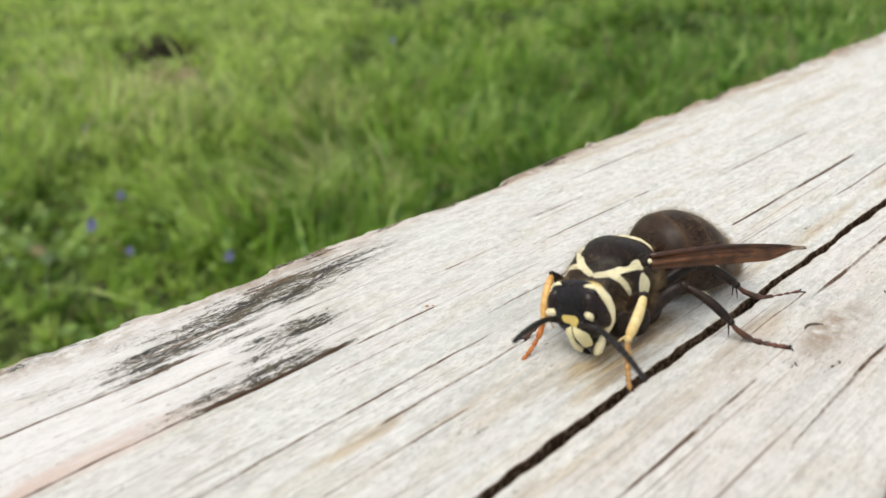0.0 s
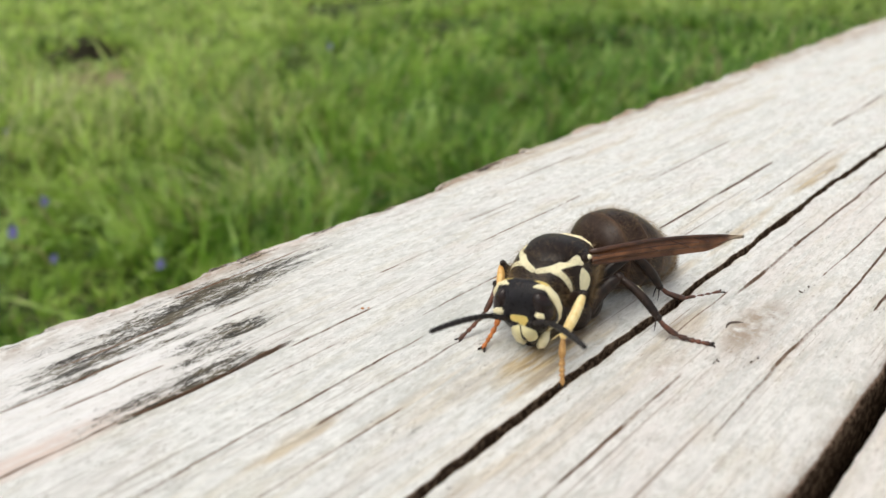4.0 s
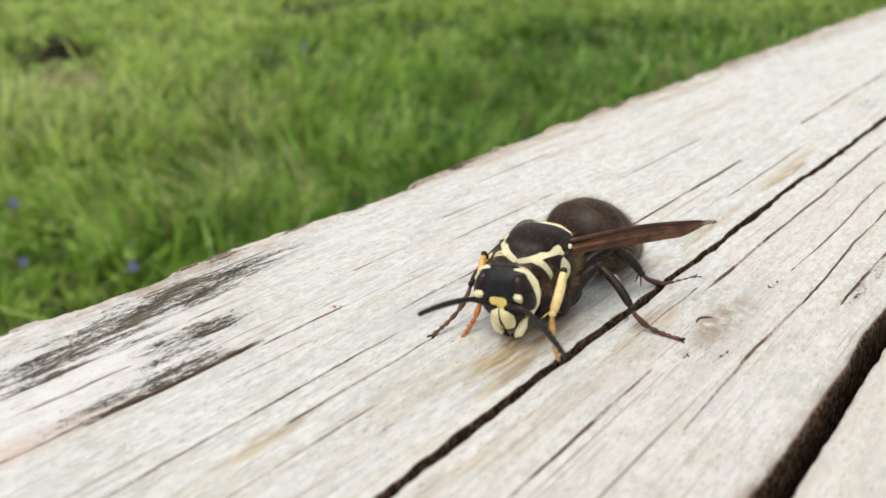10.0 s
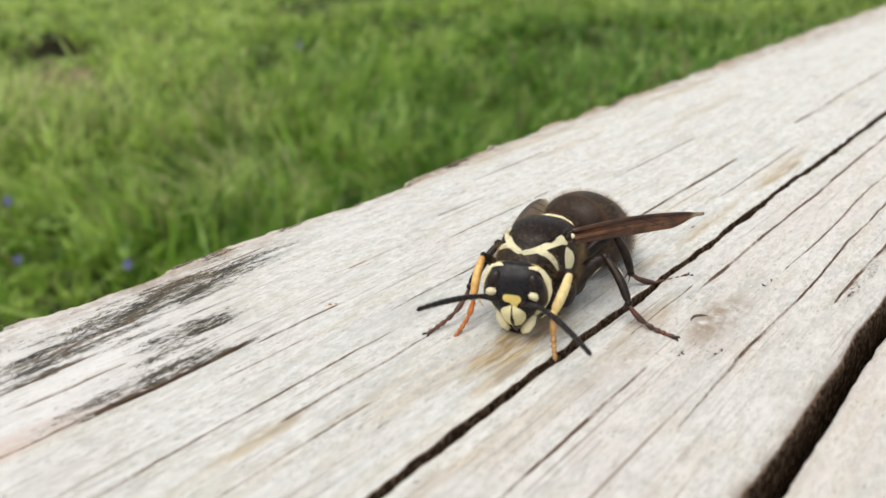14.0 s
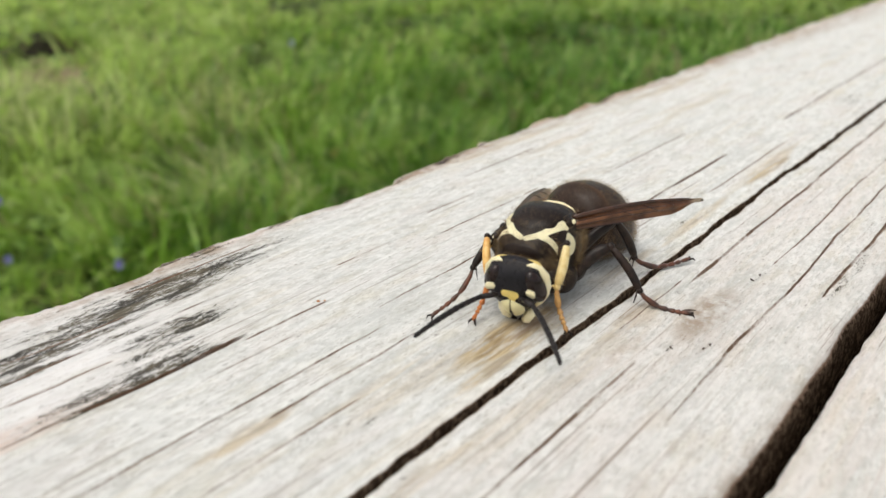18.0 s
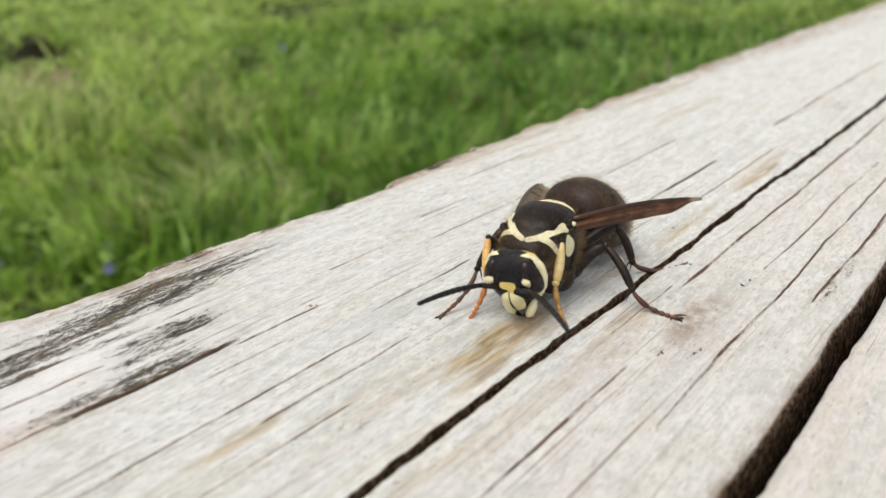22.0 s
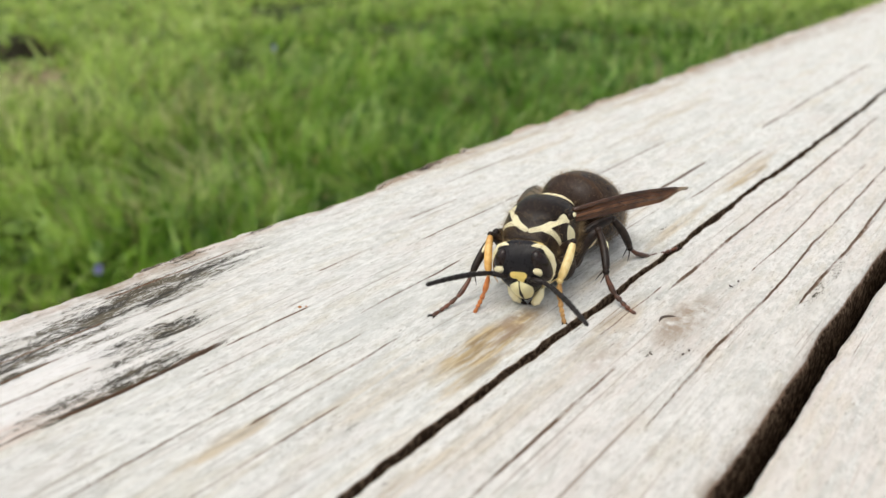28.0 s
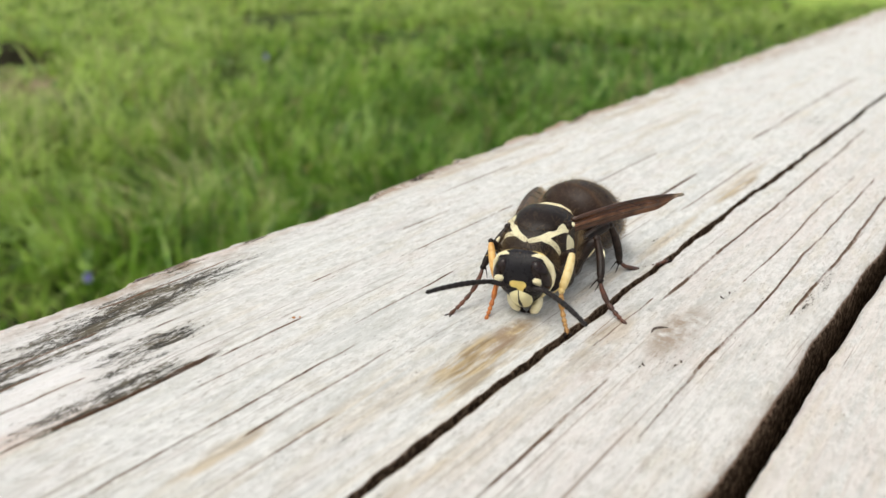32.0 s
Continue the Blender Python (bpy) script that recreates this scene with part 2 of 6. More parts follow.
    k.set(Base_Color=c, Roughness=k.ramp(streak, 0.2, 0.8, 0.78, 0.95), Specular_IOR_Level=k.ramp(crack, 0.0, 0.6, 0.2, 0.0))
    h = k.math("ADD", k.math("MULTIPLY", fibre, -0.8), k.math("MULTIPLY", mottle, 0.9))
    k.bump(h, 0.00026, 0.6)
    return k.m


WOOD = wood_material()


def cuticle(name, dark, pale, rough=0.32, fine=2600, coat=0.0, soft=0.06):
    """Insect shell: dark, with pale pigment where the mesh's "mark" says so."""
    k = Nodes(name)
    n = k.noise(fine, 4)
    big = k.noise(420, 3)
    d = k.mix(k.ramp(big, 0.35, 0.7), dark, tuple(min(1, v * 1.9 + 0.004) for v in dark))
    p = k.mix(k.ramp(k.noise(700, 3), 0.35, 0.7), pale, tuple(v * 0.82 for v in pale))
    mark = k.ramp(k.attr("mark"), 0.5 - soft, 0.5 + soft)
    k.set(Base_Color=k.mix(mark, d, p), Roughness=k.ramp(n, 0.3, 0.7, rough - 0.07, rough + 0.13), Coat_Weight=coat, Coat_Roughness=0.2, Specular_IOR_Level=0.19)
    k.bump(n, 0.00004, 0.35)
    return k.m


def plain(name, a, b, rough, scale, relief=0.0, **more):
    k = Nodes(name)
    n = k.noise(scale, 4)
    k.set(Base_Color=k.mix(k.ramp(n, 0.35, 0.68), a, b), Roughness=rough, **more)
    if relief:
        k.bump(n, relief, 0.5)
    return k.m


IVORY = (0.82, 0.745, 0.49)
SHELL = cuticle("dark_shell", (0.008, 0.0038, 0.002), IVORY, 0.34)
GASTER = cuticle("abdomen_shell", (0.019, 0.0095, 0.0055), (0.085, 0.046, 0.025), 0.32, soft=0.5)
FACE = cuticle("head_shell", (0.006, 0.005, 0.006), (0.84, 0.64, 0.20), 0.3)
EYE = plain("eye_lens", (0.010, 0.005, 0.0045), (0.022, 0.011, 0.009), 0.2, 1200, 0.00001, Specular_IOR_Level=0.3)
CLYPEUS = cuticle("clypeus_shell", (0.010, 0.007, 0.006), (0.84, 0.76, 0.44), 0.34)
DARK_LEG = plain("dark_leg", (0.011, 0.0065, 0.005), (0.030, 0.017, 0.012), 0.4, 1500, 0.00003, Specular_IOR_Level=0.25)
RUST_LEG = plain("rust_leg", (0.045, 0.020, 0.012), (0.14, 0.045, 0.022), 0.38, 1500, 0.00003)
ORANGE_LEG = plain("orange_leg", (0.36, 0.10, 0.02), (0.60, 0.20, 0.04), 0.38, 1500, 0.00003)
TAN_LEG = plain("tan_leg", (0.36, 0.18, 0.05), (0.56, 0.32, 0.11), 0.38, 1500, 0.00003)
# warmer copy of the yellow leg: light shining through, put into the colour
BACKLIT_LEG = plain("backlit_leg", (0.58, 0.29, 0.07), (0.74, 0.46, 0.15), 0.36, 1500, 0.00003)
YELLOW_LEG = plain("yellow_leg", (0.68, 0.49, 0.19), (0.80, 0.65, 0.33), 0.36, 1500, 0.00003)
FEELER = plain("antenna_shell", (0.010, 0.008, 0.008), (0.022, 0.017, 0.016), 0.45, 2500, 0.00003, Specular_IOR_Level=0.22)
PALE = plain("pale_plate", (0.77, 0.68, 0.41), (0.85, 0.77, 0.52), 0.35, 900, 0.00002)
FUZZ = plain("golden_hair", (0.15, 0.095, 0.045), (0.36, 0.24, 0.115), 0.5, 900)


def wing_material():
    k = Nodes("wing_membrane")
    c = k.mix(k.ramp(k.noise(600, 4), 0.35, 0.68), (0.075, 0.028, 0.011), (0.20, 0.08, 0.032))
    c = k.mix(k.attr("tip"), c, (0.42, 0.33, 0.23))
    k.set(Base_Color=c, Roughness=0.28, Transmission_Weight=0.15, Specular_IOR_Level=0.35)
    k.bump(k.noise(600, 4), 0.00003, 0.5)
    return k.m


WING = wing_material()
VEIN = plain("wing_vein", (0.035, 0.012, 0.006), (0.075, 0.028, 0.012), 0.35, 900)


def grass_material(name, a, b, tip, deep=(0.055, 0.165, 0.014)):
    k = Nodes(name)
    r = k.island()
    c = k.mix(k.ramp(r, 0.0, 1.0), a, b)
    c = k.mix(k.ramp(k.noise(1.6, 3), 0.48, 0.68, 0, 0.75), c, tip)
    xyz = k.n.new("ShaderNodeSeparateXYZ")      # the lawn is paler and drier towards +y, out from the bench
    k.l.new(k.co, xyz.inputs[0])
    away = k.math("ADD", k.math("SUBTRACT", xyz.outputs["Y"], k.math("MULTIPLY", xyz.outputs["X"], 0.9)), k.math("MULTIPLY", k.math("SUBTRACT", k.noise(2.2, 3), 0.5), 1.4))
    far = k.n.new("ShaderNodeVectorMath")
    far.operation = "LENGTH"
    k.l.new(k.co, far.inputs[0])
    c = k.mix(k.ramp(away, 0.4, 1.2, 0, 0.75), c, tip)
    # deeper green along the bench: shade and lush growth put into the colour
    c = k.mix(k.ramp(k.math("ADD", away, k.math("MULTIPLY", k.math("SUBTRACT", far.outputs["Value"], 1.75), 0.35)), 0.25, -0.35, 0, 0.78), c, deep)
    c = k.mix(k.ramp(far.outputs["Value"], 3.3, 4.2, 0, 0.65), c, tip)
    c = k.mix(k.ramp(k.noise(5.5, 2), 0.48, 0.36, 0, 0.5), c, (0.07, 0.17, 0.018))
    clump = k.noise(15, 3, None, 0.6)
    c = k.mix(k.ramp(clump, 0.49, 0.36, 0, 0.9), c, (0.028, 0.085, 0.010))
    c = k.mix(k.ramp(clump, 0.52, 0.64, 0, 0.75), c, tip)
    dry = k.ramp(r, 0.90, 0.94)
    c = k.mix(dry, c, (0.36, 0.30, 0.15))
    k.set(Base_Color=c, Roughness=0.4, Specular_IOR_Level=0.5, Subsurface_Weight=0.0)
    t = k.n.new("ShaderNodeBsdfTranslucent")
    k.l.new(c, t.inputs["Color"])
    s = k.n.new("ShaderNodeMixShader")
    s.inputs[0].default_value = 0.5
    k.l.new(k.b.outputs[0], s.inputs[1])
    k.l.new(t.outputs[0], s.inputs[2])
    k.l.new(s.outputs[0], k.n["Material Output"].inputs["Surface"])
    return k.m


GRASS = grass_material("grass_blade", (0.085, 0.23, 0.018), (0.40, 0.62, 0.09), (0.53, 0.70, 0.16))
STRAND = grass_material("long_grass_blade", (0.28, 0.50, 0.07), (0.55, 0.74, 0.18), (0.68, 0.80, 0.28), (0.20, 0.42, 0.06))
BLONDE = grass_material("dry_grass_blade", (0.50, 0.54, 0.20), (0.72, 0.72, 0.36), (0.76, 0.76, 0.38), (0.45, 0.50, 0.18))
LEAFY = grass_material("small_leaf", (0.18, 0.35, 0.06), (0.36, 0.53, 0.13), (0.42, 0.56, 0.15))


def soil_material():
    """Mossy soil under the blades; far off it reads as mown lawn."""
    k = Nodes("soil_and_lawn")
    c = k.mix(k.ramp(k.noise(30, 4), 0.35, 0.68), (0.020, 0.030, 0.008), (0.055, 0.075, 0.018))
    far = k.n.new("ShaderNodeVectorMath")
    far.operation = "LENGTH"
    k.l.new(k.co, far.inputs[0])
    lawn = k.mix(k.ramp(k.noise(3.0, 5), 0.35, 0.65), (0.11, 0.20, 0.03), (0.34, 0.44, 0.09))
    earth = k.mix(k.ramp(k.noise(45, 5), 0.35, 0.65), (0.17, 0.115, 0.07), (0.36, 0.27, 0.18))
    c = k.mix(k.attr("worn"), c, earth)
    # the hollow's shade is painted into the soil here
    c = k.mix(k.ramp(k.attr("hollow_dark"), 0.3, 0.6), c, (0.026, 0.024, 0.014))
    k.set(Base_Color=k.mix(k.ramp(far.outputs["Value"], 4.4, 6.0), c, lawn), Roughness=0.9, Specular_IOR_Level=0.1)
    k.bump(k.noise(30, 4), 0.01, 0.5)
    return k.m


SOIL = soil_material()
STRAW = plain("dry_thatch", (0.26, 0.20, 0.11), (0.42, 0.34, 0.21), 0.8, 60, 0.002)
PETAL = plain("violet_petal", (0.36, 0.33, 0.66), (0.50, 0.46, 0.82), 0.6, 200)
STEM = plain("flower_stem", (0.10, 0.20, 0.04), (0.16, 0.28, 0.06), 0.5, 200)
DRYLEAF = plain("dry_leaf", (0.45, 0.33, 0.12), (0.62, 0.48, 0.22), 0.7, 150, 0.001)

# ---- the bench ----
MM = 0.001
# cracks along the grain: y, from x, to x (mm), half-width, depth, wander
CRACKS = [
    (24.6, -400, 900, 0.245, 2.6, 0.42), (43.5, 15.5, 30, 0.2, 0.6, 0.5), (43.8, -60, 19, 0.07, 0.5, 0.4), (42.7, 27, 38, 0.06, 0.5, 0.25),
    (50.4, -30, 21.5, 0.13, 0.9, 0.25), (50.2, 26, 31.5, 0.12, 0.7, 0.15),
    (36.5, 10, 38, 0.075, 0.55, 0.35), (38.6, 37, 53, 0.06, 0.5, 0.35), (33.7, 22, 39, 0.08, 0.5, 0.20), (40.6, 22, 33, 0.045, 0.35, 0.2),
    (21.2, 57, 140, 0.10, 0.8, 0.25), (22.0, 46, 60, 0.05, 0.5, 0.25), (19.1, 8, 46, 0.08, 0.6, 0.15),
    (14.4, 38, 112, 0.075, 0.7, 0.30), (33.0, 66, 98, 0.11, 0.7, 0.15), (33.3, 118, 190, 0.10, 0.6, 0.25),
    (47.0, 40, 50, 0.05, 0.4, 0.25), (49.2, 55, 66, 0.05, 0.4, 0.25), (44.6, 52, 72, 0.045, 0.4, 0.3), (53.4, 66, 84, 0.05, 0.4, 0.25),
    (41.3, 78, 104, 0.05, 0.35, 0.3), (29.0, 80, 112, 0.05, 0.35, 0.2), (11.6, 62, 160, 0.10, 0.6, 0.3), (17.0, 66, 112, 0.045, 0.4, 0.3),
    (30.8, 15, 30, 0.05, 0.35, 0.2), (56.6, 25, 44, 0.06, 0.45, 0.3), (53.2, 14, 26, 0.05, 0.4, 0.3), (47.4, 12, 22, 0.05, 0.4, 0.3)]


def spread(x0, x1, near, far_step):
    """Stations along the plank: close together within near, wider beyond."""
    a, b, step = near
    xs = list(np.arange(a, b, step))
    x, s = b, step
    while x < x1:
        xs.append(x)
        s = min(s * 1.05, far_step)
        x += s
    x, s = a - step, step
    while x > x0:
        xs.insert(0, x)
        s = min(s * 1.12, far_step)
        x -= s
    return np.array([x0] + xs + [x1])


def plank(name, parent, y_right, y_left, x0, x1, near, base_step, seed, cracks, label, uneven=1.0):
    """A weathered plank, its long side along x; lengths in mm."""
    xs = spread(x0, x1, near, 12.0)
    ys = set(np.round(np.arange(y_right, y_left + 0.01, base_step), 3))
    for y, a, b, w, d, amp in cracks:
        for o in np.arange(-amp - 2.5 * w, amp + 2.5 * w, max(0.035, w * 0.22)):
            if y_right < y + o < y_left:
                ys.add(round(float(y + o), 3))
    ys = np.array(sorted(ys))
    v = (ys - ys[0]) / (ys[-1] - ys[0])
    X, Y = np.meshgrid(xs, ys, indexing="ij")
    # uneven long edges
    el = 0.5 * (fractal(xs / 14.0, xs * 0, seed + 1, 3) - 0.5) + 0.4 * (fractal(xs / 1.4, xs * 0, seed + 33, 3) - 0.5)
    for k, (cell, amp) in enumerate(((7.3, 0.4), (3.1, 0.35), (1.3, 0.35))):      # splinters broken off along the grain
        at = xs / cell + 0.35 * np.sin(xs / cell * 1.7)
        here, nxt = hashed(np.floor(at), xs * 0, seed + 3 + k), hashed(np.floor(at) + 1, xs * 0, seed + 3 + k)
        el = el + amp * (here + (nxt - here) * smooth(0.86, 1.0, at - np.floor(at)) - 0.5)
    if uneven > 0.9:
        el = el - 0.5 + 1.7 * smooth(60, 88, xs) + 0.5 * smooth(110, 170, xs)
    er = 0.45 * (fractal(xs / 6.0, xs * 0, seed + 4, 4) - 0.5) + 0.3 * (noise2(xs / 22.0, xs * 0, seed + 5) - 0.5)
    el, er = el * uneven, er * uneven
    if uneven > 0.9:
        er = er + 0.5 * smooth(46, 24, xs)
    rim = 3.0
    Y0 = Y.copy()
    for n, (y, a, b, w, d, amp) in enumerate(cracks):      # the grain bends and opens along with each crack
        off = 2 * amp * (fractal(X / 13 + 7 * n, X * 0, seed + 20 + n, 3) - 0.5) + 0.5 * amp * (fractal(X / 2.0, X * 0, seed + 50 + n, 3) - 0.5)
        Y = Y + off * np.exp(-((Y0 - y) / max(0.7, 2.5 * w)) ** 2) * smooth(a - 4, a, X) * smooth(b + 4, b, X)
        wide = 0.6 + 0.8 * noise2(X / 6 + 3 * n, X * 0, seed + 60 + n) + (1.1 if w > 0.2 else 0.4) * (fractal(X / 1.3 + n, np.sign(Y0 - y) * 3, seed + 90, 2) - 0.5)
        wide = wide * (0.3 + 0.7 * smooth(a, a + 6, X) * smooth(b, b - 6, X))
        Y = Y + (Y0 - y) * (wide - 1) * np.exp(-((Y0 - y) / (2.2 * w)) ** 2)
    Y = Y + el[:, None] * smooth(y_left - rim, y_left, Y) + er[:, None] * smooth(y_right + rim, y_right, Y)
    # grain relief
    Z = 0.16 * (fractal(X / 45, Y / 0.9, seed + 6, 3) - 0.5) + 0.42 * (noise2(X / 120, Y / 4.5, seed + 7) - 0.5)
    Z += 0.07 * (fractal(X / 3.0, Y / 0.35, seed + 8, 2) - 0.5)
    crack = np.zeros_like(Z)
    for n, (y, a, b, w, d, amp) in enumerate(cracks):
        ends = smooth(a, a + 6, X) * smooth(b, b - 6, X)
        prof = (1 - smooth(0.7, 1.1, np.abs(Y0 - y) / w)) * smooth(0.02, 0.25, ends)
        if w < 0.2:
            prof = prof * (0.45 + 0.55 * smooth(0.3, 0.55, noise2(X / 3.5 + n, X * 0, seed + 70)))
        Z -= (d if w > 0.15 else 0.35 * d) * prof
        Z -= (0.09 if w > 0.15 else 0.02) * np.exp(-((Y0 - y) / (w * 2 + 0.15)) ** 2) * ends
        # the dark crack colour reaches past the crack's own width
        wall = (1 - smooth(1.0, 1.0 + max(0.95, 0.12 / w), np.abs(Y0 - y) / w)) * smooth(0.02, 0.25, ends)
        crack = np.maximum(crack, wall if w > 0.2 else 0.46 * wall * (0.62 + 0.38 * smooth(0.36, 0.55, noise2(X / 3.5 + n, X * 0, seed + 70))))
    # shoulders of the long edges
    dl, dr = y_left + el[:, None] - Y, Y - y_right - er[:, None]
    rough = 0.5 + fractal(X / 7, Y / 1.2, seed + 9, 3)
    Z -= 0.4 * rough * np.exp(-np.clip(dl, 0, None) / 0.3) + 0.1 * rough * smooth(2.5, 0, dl)
    Z -= 0.45 * smooth(2.0, 0.7, dl) * smooth(0.42, 0.58, fractal(X / 6, Y / 1.6, seed + 12, 3)) * (uneven > 0.9)
    Z -= 0.9 * rough * np.exp(-np.clip(dr, 0, None) / 0.35)
    # masks of stains
    mould = np.zeros_like(Z)
    for cx, cy, rx, ry, s in ((28.5, 54.6, 15, 3.2, 1.1), (18, 52.6, 10, 2.4, 1.0), (26.3, 48.2, 5.6, 1.7, 1.1),
                              (21.5, 44.7, 7.5, 1.7, 1.0), (21, 43.9, 8, 0.75, 1.3), (26, 43.6, 5, 0.5, 1.2), (15, 50.6, 7, 0.9, 0.8), (13, 53.6, 7, 1.7, 0.6), (22, 50.3, 6, 0.5, 0.8), (15.5, 44.3, 5, 0.6, 0.7),
                              (140, 28.4, 7, 1.1, 0.55), (27.4, 28.6, 1.6, 0.5, 0.6), (49.6, 16.1, 1.3, 0.22, 0.75),
                              (47.9, 18.2, 1.0, 0.2, 0.7), (63.8, 17.4, 1.5, 0.32, 0.75), (58.0, 16.6, 1.2, 0.16, 0.7),
                              (165, 59.6, 16, 1.2, 0.5), (108, 59.6, 14, 0.9, 0.5), (66, 58.6, 8, 0.7, 0.6), (69, 11.4, 9, 0.8, 0.7),
                              (72, 27.6, 2, 0.25, 0.6), (60, 52, 6, 0.5, 0.3), (34, 55.2, 6, 1.6, 0.8), (18, 55.6, 6, 0.9, 0.55), (140, 29.6, 6, 0.7, 0.6), (24, 46.6, 4.5, 0.8, 0.75), (18.5, 45.2, 4, 0.6, 0.75)):
        r = np.sqrt(((X - cx) / rx) ** 2 + ((Y - cy) / ry) ** 2) + 0.7 * (fractal(X / (0.4 * rx), Y / (0.4 * ry), 13, 3) - 0.5)
        mould = np.maximum(mould, s * smooth(1.35, 0.2, r))
    mould = np.clip(mould, 0, 1.2) * (uneven > 0.9)
    Z -= 0.18 * mould
    mould = np.maximum(mould, 0.75 * smooth(0.5, 0.1, dr) * (uneven > 0.9))
    mould = np.maximum(mould, 0.95 * smooth(2.4, 0.7, dl) * smooth(0.44, 0.58, fractal(X / 5, Y * 0.6, seed + 30, 3)) * (uneven > 0.9))
    stain = np.zeros_like(Z)
    for cx, cy, rx, ry, s in ((41.5, 28.0, 7.5, 1.7, 1.0), (37.5, 26.4, 5, 0.8, 0.75), (44, 26.2, 5, 0.7, 0.55), (21.8, 33.4, 4.5, 1.0, 0.65), (30, 22.4, 7, 0.5, 0.45), (36, 21.6, 10, 1.1, 0.28), (49, 22.0, 8, 1.1, 0.42), (33, 29.4, 8, 1.2, 0.35), (58, 27, 7, 0.8, 0.4), (94, 26.6, 9, 0.7, 0.75), (128, 56, 20, 1.6, 0.5), (88, 52.5, 10, 0.8, 0.4), (72, 26.8, 9, 0.8, 0.55), (30, 31.0, 6, 0.5, 0.35),
                              (97, 27.5, 12, 0.7, 0.4), (25, 22.6, 8, 0.6, 0.4), (120, 47, 16, 1.2, 0.35), (85, 57.5, 18, 0.9, 0.55)):
        r = np.sqrt(((X - cx) / rx) ** 2 + ((Y - cy) / ry) ** 2) + 0.6 * (fractal(X / (0.4 * rx), Y / (0.5 * ry), 14, 3) - 0.5)
        stain = np.maximum(stain, s * smooth(1.1, 0.5, r))
    stain = np.maximum(stain, 0.75 * smooth(6.0, 1.2, dl) * smooth(60, 95, X) * smooth(0.3, 0.6, fractal(X / 12, Y / 1.5, seed + 36, 3)))
    brown = np.zeros_like(Z)
    for cx, cy, rx, ry, s in ((54.5, 18.2, 6.5, 2.0, 0.75), (45.5, 20.4, 4, 0.9, 0.35), (44, 27.6, 4.5, 0.35, 0.9), (45.5, 28.2, 4, 1.4, 0.8), (52, 22.6, 5, 0.8, 0.3)):
        r = np.sqrt(((X - cx) / rx) ** 2 + ((Y - cy) / ry) ** 2)
        brown = np.maximum(brown, s * smooth(1.1, 0.3, r))
    stain = stain * (uneven > 0.9)
    brown = np.maximum(brown, 0.9 * smooth(4.2, 0.6, dl) * smooth(0.32, 0.54, fractal(X / 5, Y * 0.9, seed + 32, 3)) * (uneven > 0.9))
    strip = 2.0 + 0.055 * np.clip(X - 40, 0, 220)      # the weathered rim grows wider along the plank
    brown = np.maximum(brown, 0.62 * smooth(strip, 0.4 * strip, dl) * smooth(45, 80, X) * smooth(0.30, 0.55, fractal(X / 16, Y / 1.6, seed + 38, 3)) * (uneven > 0.9))
    brown = np.maximum(brown, 0.7 * smooth(1.3, 0.1, dr) * smooth(70, 30, X) * (uneven > 0.9))
    mould = np.maximum(mould, 0.6 * smooth(4.5, 0.8, dl) * smooth(0.46, 0.62, fractal(X / 9, Y / 1.1, seed + 37, 3)) * (uneven > 0.9))
    pink = smooth(43.0, 44.2, Y) * smooth(46, 26, X) * smooth(-80, 0, X) * 0.12
    pink = np.maximum(pink, (0.9 if uneven > 0.9 else 0.25) * smooth(3.0, 0.3, dl) * smooth(0.2, 0.5, noise2(X / 11, Y * 0, seed + 31)))
    pink = np.maximum(pink, 0.75 * smooth(42.9, 43.2, Y) * smooth(44.4, 43.4, Y) * smooth(20, 10, X))
    pink = np.maximum(pink, 1.1 * smooth(43.3, 43.6, Y) * smooth(46.2, 44.4, Y) * smooth(22, 16, X) * (uneven > 0.9))
    pink = np.maximum(pink, 0.32 * smooth(24.4, 20, Y) * (0.4 + 0.6 * noise2(X / 14, Y / 3, seed + 35)))
    if uneven < 0.9:
        pink = np.maximum(pink, 0.35)
    bleach = smooth(43.6, 44.6, Y) * smooth(60, 56, Y) * smooth(33, 20, X) * (uneven > 0.9)
    # sides and underside
    deep = -38.0
    rows, masks = [], [[], [], [], [], []]
    top = np.stack([X, Y, Z], -1)

    def side(col, sgn):
        out = []
        for dz, dy in ((1.2, 0.05), (3.0, 0.25), (8.0, 0.1), (20.0, 0.2), (37.0, 0.0)):
            e = top[:, col].copy()
            e[:, 2] -= dz
            e[:, 1] += sgn * dy + 0.3 * (noise2(xs / 9, xs * 0 + dz, seed + 40) - 0.5)
            out.append(e)
        return out

    right, left = side(0, -1), side(-1, 1)
    P = np.concatenate([np.stack(right[::-1], 1), top, np.stack(left, 1)], 1)
    me = grid_mesh(name, P * MM, wrap=True)
    pad = np.ones((len(xs), 5))
    # the gap's side wall takes the crack colour over its full height
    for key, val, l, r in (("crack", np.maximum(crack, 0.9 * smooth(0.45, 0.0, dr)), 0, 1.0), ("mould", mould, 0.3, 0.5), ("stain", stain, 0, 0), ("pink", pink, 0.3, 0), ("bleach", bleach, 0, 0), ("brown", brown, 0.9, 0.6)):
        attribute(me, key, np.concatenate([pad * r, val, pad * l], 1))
    ob = part(name, me, WOOD, parent, label)
    # end caps
    bm = bmesh.new()
    bm.from_mesh(me)
    bm.verts.ensure_lookup_table()
    m = P.shape[1]
    bm.faces.new([bm.verts[i] for i in range(m)])
    bm.faces.new([bm.verts[(len(xs) - 1) * m + i] for i in range(m)][::-1])
    bm.to_mesh(me)
    bm.free()
    ob.location = (0, 0, TOP)
    return ob


